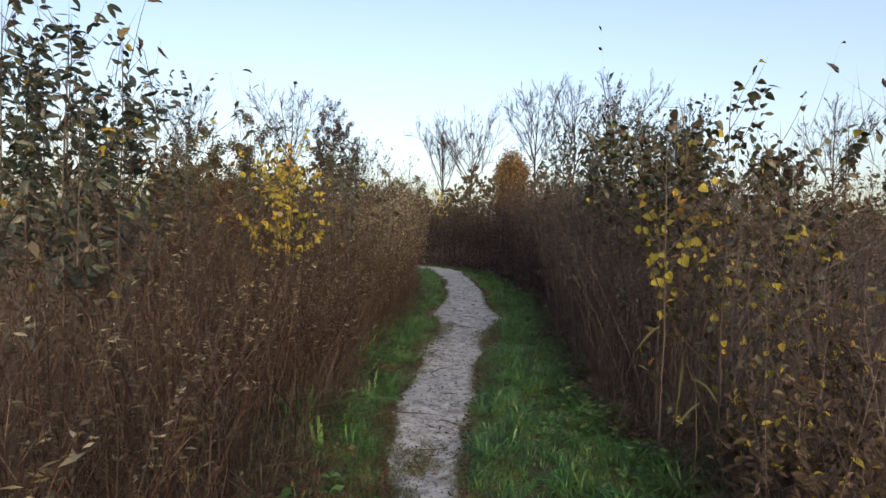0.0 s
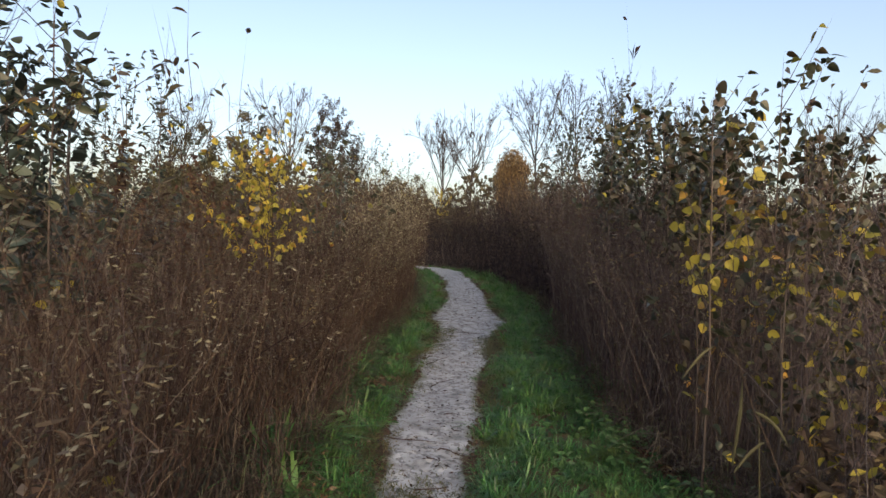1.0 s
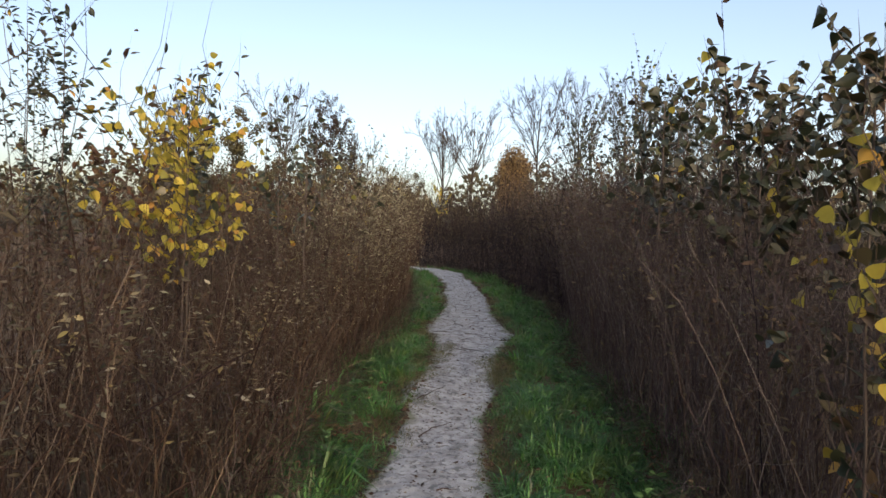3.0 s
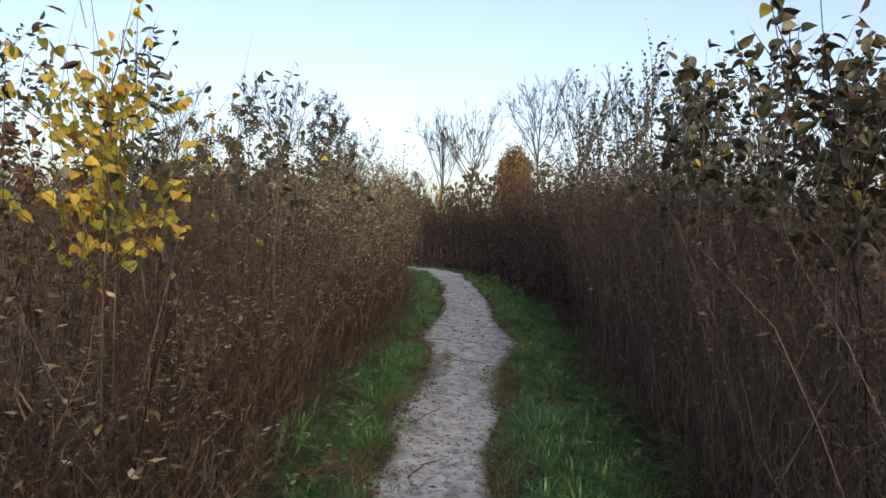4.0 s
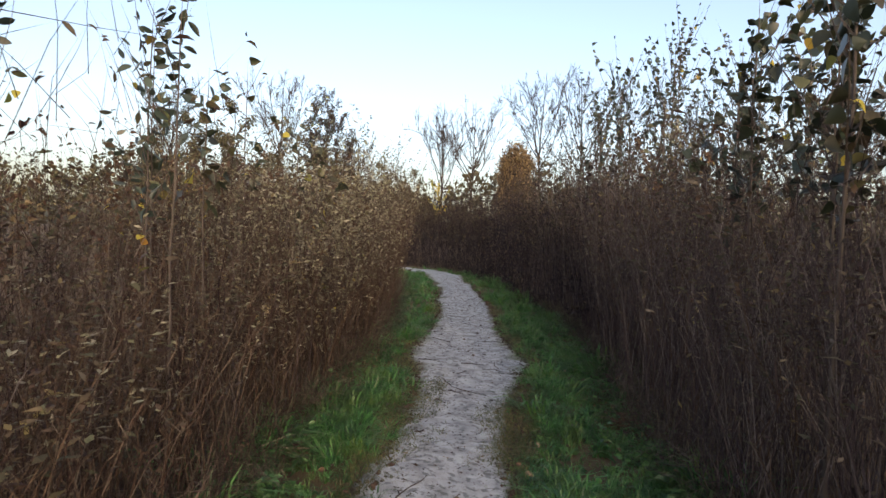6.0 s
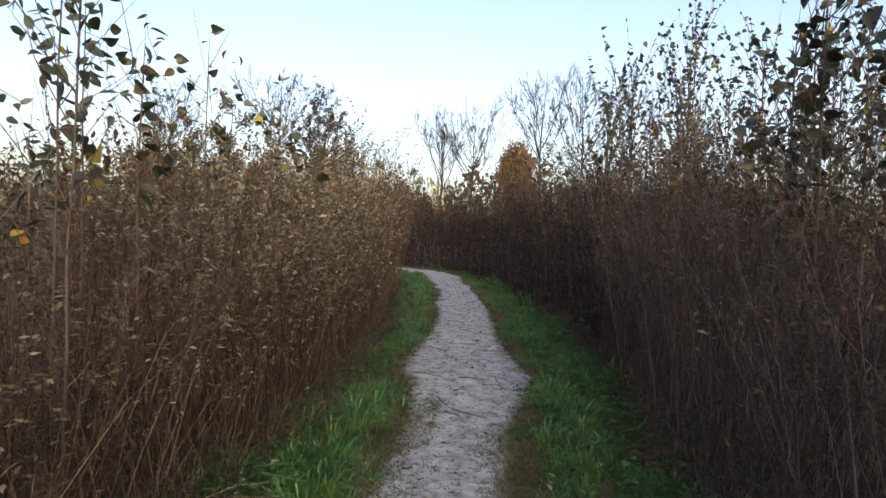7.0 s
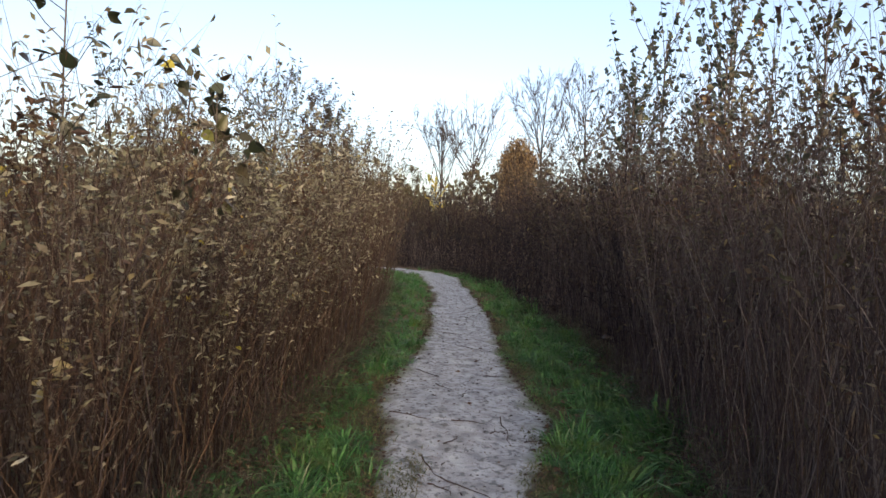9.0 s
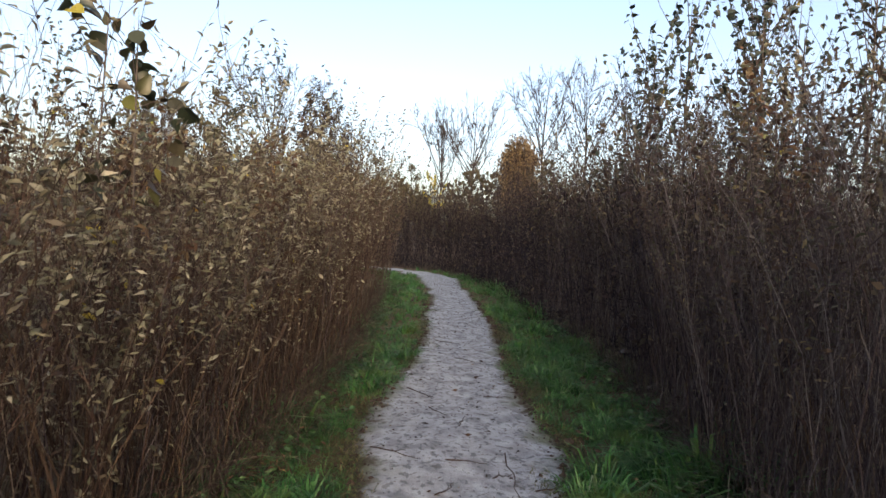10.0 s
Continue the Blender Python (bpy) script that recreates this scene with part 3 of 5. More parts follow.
for k, (tw, tl) in enumerate(PLAIN):
    s = np.arange(count) % len(PLAIN) == k
    sc = np.stack([gen.uniform(2.0, 2.6, s.sum()), 4.35 * ragged(x[s], y[s]) * gen.uniform(0.5, 1.05, s.sum())], -1)
    placed(wood, tw, x[s], y[s], np.zeros(s.sum()), sc, np.random.default_rng(k))
    placed(leaf, tl, x[s], y[s], np.zeros(s.sum()), sc, np.random.default_rng(k))
x, y = gen.uniform(-30, 26, 700), gen.uniform(38, 56, 700)
for k, (tw, tl) in enumerate(DEEP):
    s = np.arange(700) % len(DEEP) == k
    sc = np.stack([gen.uniform(3.0, 4.5, s.sum()), gen.uniform(3.2, 5.2, s.sum())], -1)
    placed(wood, tw, x[s], y[s], np.zeros(s.sum()), sc, np.random.default_rng(k))
    placed(leaf, tl, x[s], y[s], np.zeros(s.sum()), sc, np.random.default_rng(k))
n = 9000
y = gen.uniform(12.5, 36, n)
x = along(RIGHT_EDGE, np.minimum(y, 33)) + gen.exponential(0.4, n) - 0.12
far = gen.random(n) < 0.4
x[far] = gen.uniform(-12, 1.8, far.sum())
y[far] = np.interp(x[far], back[:, 0], back[:, 1]) + gen.exponential(0.5, far.sum()) - 0.1
z = gen.uniform(0, 2.2, n) ** 1.3
k = gen.random(n) < 0.6
leaves(leaf, np.stack([x, y, z], -1)[k], gen.normal(size=(k.sum(), 3)), gen.uniform(0.06, 0.14, k.sum()), gen.uniform(0.03, 0.07, k.sum()), KITE, KITE_TRIS, gen)
for px, py, pz in zip(x[::2], y[::2], z[::2]):
    w = unit(gen.normal(0, 0.7, 3) + (0, 0, 0.5)) * gen.uniform(0.3, 0.8)
    spike(wood, [(px, py, pz * 0.8), np.array((px, py, pz * 0.8)) + w * 0.5 + gen.normal(0, 0.04, 3), np.array((px, py, pz * 0.8)) + w], [0.005, 0.004, 0])
# the gloom at the bend is coloured in through the darkened bark and leaves
bend = tagged(new("alder_thicket"), "dense thicket where the path bends away, shade put into its colour", "thicket", kind="stuff")
part("stems", wood, SHADED_STEM, bend, "crowded thin stems darkened for shade")
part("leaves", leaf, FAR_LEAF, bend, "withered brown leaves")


# ---- the foremost shoots, each a thing of its own ----
def shoot_meshes():
    made = []
    gen = np.random.default_rng(33)
    for k in range(10):
        w, lf = shoot_template(gen, 9, 6 if k < 5 else 22, 0.028, 0.010, 0.45, 0.0016, segs=6)
        made.append((mesh_of("stem", w, PALE_STEM if k % 2 else GREY_STEM), mesh_of("foliage", lf, WILLOW_LEAF)))
    return made


SHOOTS = shoot_meshes()
gen = np.random.default_rng(34)
for side in (-1, 1):
    x, y, h = stand(150, 2.2, 14, -0.05, 0.35, side, gen)
    for xi, yi, hi in zip(x, y, h):
        stem, foliage = SHOOTS[gen.integers(0, len(SHOOTS))]
        top = tagged(new("willow_shoot"), "thin reddish-brown willow shoot at the thicket's edge", "shrub", "foremost shoots of the thicket")
        top.matrix_basis = pose(xi, yi, -0.03, gen.normal(0, 4), gen.normal(0, 4), gen.uniform(0, 360)) @ Matrix.Diagonal((2, 2, max(hi, 0.9), 1))
        part("stem", stem, None, top)
        part("foliage", foliage, None, top)


# ---- saplings that rise out of the thicket ----
def leaf_meshes(name, mat, shape, tris, wide, seed):
    gen = np.random.default_rng(seed)
    made = []
    for _ in range(5):
        s = Soup()
        leaves(s, [(0.18, 0, 0)], [(1, 0, 0)], 0.82, wide * gen.uniform(0.85, 1.1), shape, tris, gen)
        spike(s, [(0, 0, 0), (0.1, 0, 0.01), (0.2, 0, 0)], [0.012, 0.010, 0])
        made.append(mesh_of(name, s, mat, True))
    return made


GREEN_LEAVES = leaf_meshes("leaf", POPLAR_LEAF, ROUND_HEART, ROUND_HEART_TRIS, 0.60, 71)
YELLOW_LEAVES = leaf_meshes("leaf", YELLOW_LEAF, ROUND_HEART, ROUND_HEART_TRIS, 0.74, 72)
PALE_LEAVES = leaf_meshes("leaf", PALE_LEAF, OVAL, OVAL_TRIS, 0.36, 74)
OVAL_LEAVES = leaf_meshes("leaf", SALLOW_LEAF, OVAL, OVAL_TRIS, 0.36, 73)


def sapling(name, label, x, y, height, leaf_count, leaf_len=0.09, start=0.4, reach=0.28, branches=7, seed=1, yellow=lambda z: 0, lean=(0, 0), single=True, thick=0.0085, upright=1.1, oval=False, leaf_kind=None):
    """A young poplar: stem, rising branches, leaves blown to one side."""
    gen = np.random.default_rng(seed)
    top = tagged(new(name), label, "sapling", "saplings above the thicket")
    top.matrix_basis = pose(x, y, -0.03)
    t = np.linspace(0, 1, 9)
    pts = np.stack([lean[0] * t ** 1.5 + np.cumsum(gen.normal(0, 0.008, 9)), lean[1] * t ** 1.5 + np.cumsum(gen.normal(0, 0.008, 9)), t * height], -1)
    pts[0, :2] = 0
    stem = Soup()
    spike(stem, pts, thick * (1 - 0.62 * t), 5)
    part("stem", stem, SAPLING_BARK, top, smooth=True)
    where, ways = [], []
    runs = [(pts, start)]
    for b in range(branches):
        h = start * 0.85 + (0.92 - start * 0.85) * (b + gen.uniform(0, 1)) / branches
        o = np.array([np.interp(h, t, pts[:, i]) for i in range(3)])
        a = gen.uniform(0, 2 * np.pi)
        d = unit((np.cos(a), np.sin(a), upright * gen.uniform(0.5, 1.3)))
        ln = reach * gen.uniform(0.7, 1.3) * (1.5 - 0.8 * h) * height / 2.6
        q = [o]
        for _ in range(4):
            d = unit(d + gen.normal(0, 0.08, 3) + (0, 0, 0.12))
            q.append(q[-1] + d * ln / 3)
        q = np.array(q)
        br = Soup()
        spike(br, q, np.linspace(thick * 0.4, 0.001, 5))
        part("branch", br, SAPLING_BARK, top)
        runs.append((q, 0.15))
    weight = np.array([np.linalg.norm(r[-1] - r[0]) * (1 - s0) for r, s0 in runs])
    pick = gen.choice(len(runs), leaf_count, p=weight / weight.sum())
    joined = {0: Soup(), 1: Soup()}
    for k in pick:
        r, s0 = runs[k]
        s = gen.uniform(s0, 1.0)
        o = np.array([np.interp(s, np.linspace(0, 1, len(r)), r[:, i]) for i in range(3)])
        way = unit(gen.normal(0, 0.6, 3) + (0.55, 0.15, -0.15))
        ln = leaf_len * gen.uniform(0.65, 1.25)
        gold = gen.random() < yellow(o[2])
        if gold:
            way = unit(way + (-0.25, 0, -0.45))
        if single:
            rot = Vector(way).to_track_quat("X", "Z").to_matrix().to_4x4()
            ob = part("leaf", (YELLOW_LEAVES if gold else OVAL_LEAVES if oval else GREEN_LEAVES)[gen.integers(0, 5)], None, top)
            ob.matrix_basis = Matrix.Translation(o) @ rot @ pose(0, 0, 0, gen.uniform(-110, 110)) @ Matrix.Diagonal((ln, ln * gen.uniform(0.75, 1.1), ln * gen.uniform(0.6, 1.6), 1))
        else:
            leaves(joined[int(gold)], [o], [way], ln, ln * (0.44 if oval else 0.7), *((LANCE, LEAF_TRIS) if oval else (HEART, HEART_TRIS)), gen)
    if not single:
        for g, mat in ((0, leaf_kind or (SALLOW_LEAF if oval else POPLAR_LEAF)), (1, YELLOW_LEAF)):
            if joined[g].v:
                part("foliage", joined[g], mat, top)
    return top


GREEN_LABEL = "slender sallow sapling with wind-blown grey-green leaves"
MIX_LABEL = "poplar sapling with green top and yellowing lower leaves"
GOLD_LABEL = "poplar sapling in bright yellow autumn leaf"

# left of the path
for k, (x, y, h) in enumerate(((-1.95, 3.65, 2.85), (-2.15, 3.4, 2.95), (-2.5, 3.95, 3.1), (-2.85, 3.7, 3.15), (-2.35, 4.3, 2.75), (-1.95, 3.2, 2.35), (-3.3, 4.6, 3.2), (-2.6, 3.3, 2.8), (-2.05, 3.95, 2.5), (-3.0, 4.2, 2.9))):
    sapling("sallow_sapling", GREEN_LABEL, x, y, h, 130, 0.095, 0.38, seed=400 + k, branches=15, reach=0.36, yellow=lambda z: 0.04 if z < 2.2 else 0.01, oval=True)
for k, (x, y, h) in enumerate(((-2.15, 3.6, 2.5), (-2.45, 3.5, 2.65), (-2.8, 4.1, 2.7), (-3.2, 4.0, 2.8), (-2.5, 4.4, 2.5))):
    sapling("sallow_sapling", "bushy sallow sapling with dull grey-green leaves", x, y, h, 330, 0.075, 0.45, 0.42, 18, 760 + k, lambda z: 0.02, single=False, oval=True)
sapling("poplar_sapling", GOLD_LABEL, -1.5, 5.75, 2.3, 240, 0.066, 0.55, 0.5, 20, 770, lambda z: 0.9, single=False, upright=0.9)
sapling("poplar_sapling", GOLD_LABEL, -1.42, 5.55, 2.38, 250, 0.066, 0.58, 0.5, 22, 420, lambda z: 0.95, upright=0.9)
sapling("poplar_sapling", GOLD_LABEL, -1.68, 5.85, 2.4, 160, 0.066, 0.58, 0.5, 16, 421, lambda z: 0.85, upright=0.9)
for k, (x, y, h) in enumerate(((-1.56, 7.56, 2.8), (-1.15, 7.12, 2.72), (-2.1, 7.0, 2.95), (-1.9, 6.5, 2.8), (-2.5, 7.4, 3.0))):
    sapling("sallow_sapling", GREEN_LABEL, x, y, h, 75, 0.085, 0.55, seed=436 + k, yellow=lambda z: 0.01, reach=0.36, branches=9, oval=True, upright=2.0)
for k, (x, y, h) in enumerate(((-1.42, 7.95, 2.55), (-1.95, 8.3, 2.9), (-1.6, 9.17, 2.95), (-1.18, 9.8, 2.45), (-1.4, 10.0, 2.6))):
    sapling("poplar_sapling", "thin poplar sapling with a few large dark leaves", x, y, h, 34, 0.10, 0.62, seed=430 + k, yellow=lambda z: 0.02, reach=0.34, branches=7)
for k, (x, y, h) in enumerate(((-3.0, 6.6, 3.3), (-3.6, 7.0, 3.5), (-6.2, 10.6, 4.2), (-6.8, 11.2, 4.4), (-2.57, 15.9, 4.35), (-2.9, 15.4, 3.9), (-4.0, 17.3, 4.5), (-2.3, 18.8, 4.4), (-2.65, 18.4, 4.4), (-2.2, 24.4, 5.1), (-5.0, 14.5, 4.0))):
    sapling("sallow_sapling", "tall thin sapling with sparse small olive leaves", x, y, h, 280, 0.072, 0.4, 0.4, 16, 450 + k, lambda z: 0.05, single=False, oval=True)

for k, (x, y, h) in enumerate(((-1.25, 9.6, 1.9), (-1.5, 10.3, 2.2), (-1.2, 10.9, 2.0), (-1.6, 11.4, 2.5), (-1.3, 12.0, 2.3), (-1.9, 12.4, 2.7), (-1.45, 13.0, 2.6), (-1.8, 13.8, 2.9), (-1.5, 14.6, 3.0), (-2.3, 10.8, 2.5), (-2.0, 9.4, 2.3))):
    sapling("willow_bush", "leafy willow bush with dull olive and tan leaves", x, y, h * 0.88, 300, 0.06, 0.25, 0.42, 16, 700 + k, lambda z: 0.02, single=False, oval=True, leaf_kind=BROWN_LEAF if k % 3 == 1 else OLIVE_LEAF)

for k, (x, y, h) in enumerate(((-2.6, 12.6, 2.4), (-3.1, 13.4, 2.7), (-2.2, 14.6, 2.8), (-3.6, 11.6, 2.5), (-2.9, 9.6, 2.1), (-2.3, 6.2, 2.1), (-3.2, 8.2, 2.4), (-2.6, 5.2, 2.2))):
    sapling("willow_bush", "leafy willow bush with rust-brown withered leaves", x, y, h, 380, 0.055, 0.4, 0.5, 20, 750 + k, lambda z: 0.02, single=False, leaf_kind=BROWN_LEAF)
for k, (x, y, h) in enumerate(((3.3, 12.9, 3.3), (2.6, 11.6, 2.75), (4.2, 12.2, 3.2), (2.9, 10.2, 2.6), (3.6, 9.6, 2.8), (3.3, 7.6, 2.5))):
    sapling("willow_bush", "leafy bush with olive and rust-brown withered leaves", x, y, h, 340, 0.055, 0.45, 0.5, 20, 790 + k, lambda z: 0.03, single=False, leaf_kind=BROWN_LEAF if k % 2 else OLIVE_LEAF)

sapling("poplar_sapling", GOLD_LABEL, -1.25, 34.6, 4.5, 300, 0.12, 0.66, 0.38, 16, 740, lambda z: 0.95, single=False, upright=0.9)

# right of the path
for k, (x, y, h) in enumerate(((2.1, 3.0, 1.1), (2.45, 3.2, 1.35), (1.95, 3.35, 0.95), (2.75, 3.6, 1.5), (2.15, 2.6, 0.95), (1.9, 2.6, 0.7), (2.45, 2.7, 1.2), (1.85, 3.0, 0.75), (2.3, 3.45, 1.2), (2.2, 2.2, 1.0))):
    sapling("dry_bush", "low bush with withered pale pinkish-tan leaves", x, y, h * 0.75, 340, 0.062, 0.1, 0.55, 18, 720 + k, lambda z: 0.08, single=False, oval=True, leaf_kind=TAN_LEAF, upright=0.9)
for k, (x, y, h) in enumerate(((2.28, 4.42, 2.8), (2.05, 4.75, 2.6), (2.9, 4.9, 2.65), (2.5, 5.2, 2.6), (1.75, 4.3, 2.25), (3.2, 4.5, 2.55))):
    sapling("poplar_sapling", MIX_LABEL, x, y, h, 150, 0.085, 0.24, seed=480 + k, yellow=lambda z: 0.2 if z < 1.8 else 0.03, branches=16, reach=0.42)
for k, (x, y, h) in enumerate(((1.95, 3.7, 1.6), (2.3, 3.8, 1.75), (2.15, 4.1, 1.85), (2.65, 3.95, 1.75))):
    sapling("poplar_sapling", "low bushy poplar sapling with olive and yellowing leaves", x, y, h, 190, 0.066, 0.15, 0.5, 16, 495 + k, lambda z: 0.26, upright=0.9)
for k, (x, y, h) in enumerate(((2.2, 5.1, 2.55), (2.5, 5.7, 2.6), (2.0, 5.6, 2.4), (2.6, 6.4, 2.75), (2.9, 5.3, 2.5), (3.3, 5.6, 2.5), (3.6, 6.2, 2.6))):
    sapling("poplar_sapling", "bushy poplar sapling with dark brownish-green leaves", x, y, h, 170, 0.082, 0.62, 0.40, 15, 780 + k, lambda z: 0.04, single=False, thick=0.011)
sapling("poplar_sapling", "poplar sapling leaning with a few dark leaves", 2.42, 4.12, 2.3, 14, 0.09, 0.7, 0.15, 2, 490, lean=(0.25, 0.0))
sapling("poplar_sapling", "slender poplar sapling, green above, hung with yellow leaves below", 1.66, 3.95, 2.5, 110, 0.078, 0.54, 0.36, 13, 491, lambda z: 0.75 if z < 1.95 else 0.06, thick=0.009)
for k, (x, y, h) in enumerate(((1.95, 6.07, 2.85), (1.75, 6.65, 2.8), (2.3, 6.5, 2.85), (2.1, 7.2, 2.95), (2.0, 7.9, 3.0), (2.6, 7.5, 3.0), (2.2, 5.8, 2.5))):
    sapling("poplar_sapling", "poplar sapling with dark brownish-green leaves", x, y, h, 115, 0.098, 0.62, seed=500 + k, yellow=lambda z: 0.02, branches=12, reach=0.4, thick=0.013)
for k, (x, y, h) in enumerate(((2.15, 8.4, 2.95), (2.5, 8.8, 3.15), (2.85, 8.3, 3.3), (3.1, 9.2, 3.4), (2.3, 7.6, 2.9), (3.0, 7.4, 3.1))):
    sapling("poplar_sapling", "bushy poplar sapling with dark brownish-green leaves", x, y, h, 130, 0.07, 0.58, 0.42, 16, 540 + k, lambda z: 0.02, single=False, leaf_kind=SALLOW_LEAF, upright=1.6, thick=0.011)
for k, (x, y, h) in enumerate(((2.75, 13.9, 4.35), (2.45, 14.1, 4.0), (3.66, 14.0, 4.9), (3.9, 14.5, 5.3), (4.8, 15.3, 4.7), (4.4, 13.3, 4.6), (5.9, 14.2, 4.7), (3.0, 16.5, 4.6), (5.3, 13.0, 4.4), (3.2, 13.2, 4.0))):
    sapling("sallow_sapling", "tall thin sapling with many small dark leaves", x, y, h, 330, 0.078, 0.45, 0.58, 22, 520 + k, lambda z: 0.01, single=False, thick=0.018, upright=1.9, leaf_kind=SALLOW_LEAF)


# ---- verges: grass ----
def patchy(x, y):
    return np.sin(5.1 * x + 2 * np.sin(1.7 * y)) * np.sin(3.7 * y + 1.3 * np.sin(2.9 * x)) + 0.6 * np.sin(13 * x + 3 * np.sin(4 * y)) * np.sin(11 * y + 2)


def tussock_template(gen, count):
    """A tuft one unit high: bent blades that fan out from its foot."""
    a, r = gen.uniform(0, 2 * np.pi, count), 0.32 * np.sqrt(gen.uniform(0, 1, count))
    out = np.stack([np.cos(a), np.sin(a), np.zeros(count)], -1)
    across = np.stack([-np.sin(a), np.cos(a), np.zeros(count)], -1) * gen.uniform(0.013, 0.028, count)[:, None]
    h, lean = gen.uniform(0.45, 1.05, count)[:, None], gen.uniform(0.25, 1.15, count)[:, None]
    foot = out * r[:, None]
    mid = foot + out * h * lean * 0.35 + (0, 0, 1) * h * 0.66
    tip = foot + out * h * lean + (0, 0, 1) * h * (1 - 0.38 * lean)
    v = np.stack([foot - across, foot + across, mid - across * 0.8, mid + across * 0.8, tip], 1)
    f = np.array([(0, 1, 3), (0, 3, 2), (2, 3, 4)])[None] + (np.arange(count) * 5)[:, None, None]
    return v.reshape(-1, 3), f.reshape(-1, 3)


def verge_spots(gen, count, y0, y1, inset=0.0):
    """Random places on both verges, with their distance from the path's rim and from the thicket."""
    line = smoothed(np.column_stack([AXIS, HALF]), 0.06)
    y = gen.uniform(y0, y1, count)
    c, h = np.interp(y, line[:, 1], line[:, 0]), np.interp(y, line[:, 1], line[:, 2])
    lo = along(LEFT_EDGE, y) + 0.01 + 0.12 * np.sin(2.3 * y) * np.sin(5.1 * y + 1) + inset
    hi = along(RIGHT_EDGE, y) - 0.03 + 0.13 * np.sin(1.9 * y + 2) * np.sin(4.3 * y) - inset
    x = lo + (hi - lo) * gen.uniform(0, 1, count)
    return x, y, np.abs(x - c) - h, np.minimum(x - lo, hi - x)


def verge_grass():
    gen = np.random.default_rng(41)
    soup = Soup()
    # a low sward of short blades
    for count, y0, y1, grow in ((50000, 2.2, 15, 1.0), (18000, 15, 31, 1.6)):
        x, y, off, edge = verge_spots(gen, count, y0, y1)
        lump = patchy(x, y)
        keep = (off > -0.05 - 0.06 * lump + 0.05 * gen.normal(size=count)) & (gen.uniform(0, 1, count) < 0.62 + 0.4 * lump)
        keep &= gen.random(count) < np.clip(0.5 + off / 0.2, 0, 1)
        x, y, off, lump = x[keep], y[keep], off[keep], lump[keep]
        n = len(x)
        base = np.stack([x, y, bumps(x, y) - 0.02], -1)
        hh = gen.uniform(0.025, 0.075, n) * (0.6 + np.clip((off + 0.05) / 0.4, 0, 0.8)) * (1.0 + 0.5 * lump)
        blades(soup, base, hh, gen.uniform(0.004, 0.008, n) * grow, gen.uniform(0.6, 2.0, n), gen)
    # tussocks of uneven height
    kinds = [tussock_template(gen, 26) for _ in range(8)]
    for count, y0, y1, grow in ((7600, 2.2, 15, 1.0), (2300, 15, 31, 1.25)):
        x, y, off, edge = verge_spots(gen, count, y0, y1, -0.16)
        lump = patchy(x * 0.8 + 1, y * 0.8)
        keep = (off > 0.0 + 0.05 * gen.normal(size=count)) & (gen.random(count) < 0.56 + 0.42 * lump)
        x, y, off, lump, edge = x[keep], y[keep], off[keep], lump[keep], edge[keep]
        n = len(x)
        high = np.where(edge < 0.2, gen.uniform(1.0, 1.9, n), 1) * gen.uniform(0.045, 0.125, n) * (0.62 + np.clip(off / 0.45, 0, 0.63)) * (1.05 + 0.45 * lump) * np.where(gen.random(n) < 0.08, 1.5, 1) * grow
        which = gen.integers(0, len(kinds), n)
        for k, shape in enumerate(kinds):
            m = which == k
            placed(soup, shape, x[m], y[m], bumps(x[m], y[m]) - 0.022, np.stack([high[m] * gen.uniform(0.9, 1.5, m.sum()), high[m]], -1), gen, 0.25)
    return soup


tagged(new("verge_grass", mesh_of("verge_grass", verge_grass(), GRASS)), "uneven tufts of green grass along both sides of the path", "grass", kind="stuff")


def trodden_grass():
    """Short worn blades that creep in over the rims of the path in patches."""
    gen = np.random.default_rng(47)
    soup = Soup()
    line = smoothed(np.column_stack([AXIS, HALF]), 0.06)
    n = 110000
    y = gen.uniform(2.3, 17, n)
    c, h = np.interp(y, line[:, 1], line[:, 0]), np.interp(y, line[:, 1], line[:, 2])
    side = np.sign(gen.normal(size=n))
    off = gen.uniform(-0.34, 0.24, n)
    x = c + side * (h + off)
    # two stretches where the grass has closed in on the trodden strip
    closing = np.exp(-((y - 8.7) / 1.1) ** 2) + 0.7 * np.exp(-((y - 3.6) / 0.7) ** 2)
    spot = np.exp(-(np.hypot(x - 0.06, (y - 9.95) * 0.55) / 0.12) ** 2) + np.exp(-(np.hypot(x - 0.02, (y - 3.75) * 0.6) / 0.12) ** 2)
    keep = gen.random(n) < np.clip(0.10 + 0.38 * patchy(x * 1.3 + 3, y * 1.1) + 2.2 * off + 0.75 * closing + spot, 0, 0.95) * np.where(off > 0.12, 0.4, 1)
    x, y, off = x[keep], y[keep], off[keep]
    n = len(x)
    base = np.stack([x, y, bumps(x, y) + 0.006], -1)
    blades(soup, base, gen.uniform(0.014, 0.042, n) * (1 + np.clip(off, 0, 0.2) * 2), gen.uniform(0.004, 0.007, n), gen.uniform(0.8, 2.4, n), gen)
    return soup


tagged(new("trodden_grass", mesh_of("trodden_grass", trodden_grass(), WORN_GRASS)), "short worn olive grass creeping over the path's rims", "grass", kind="stuff")


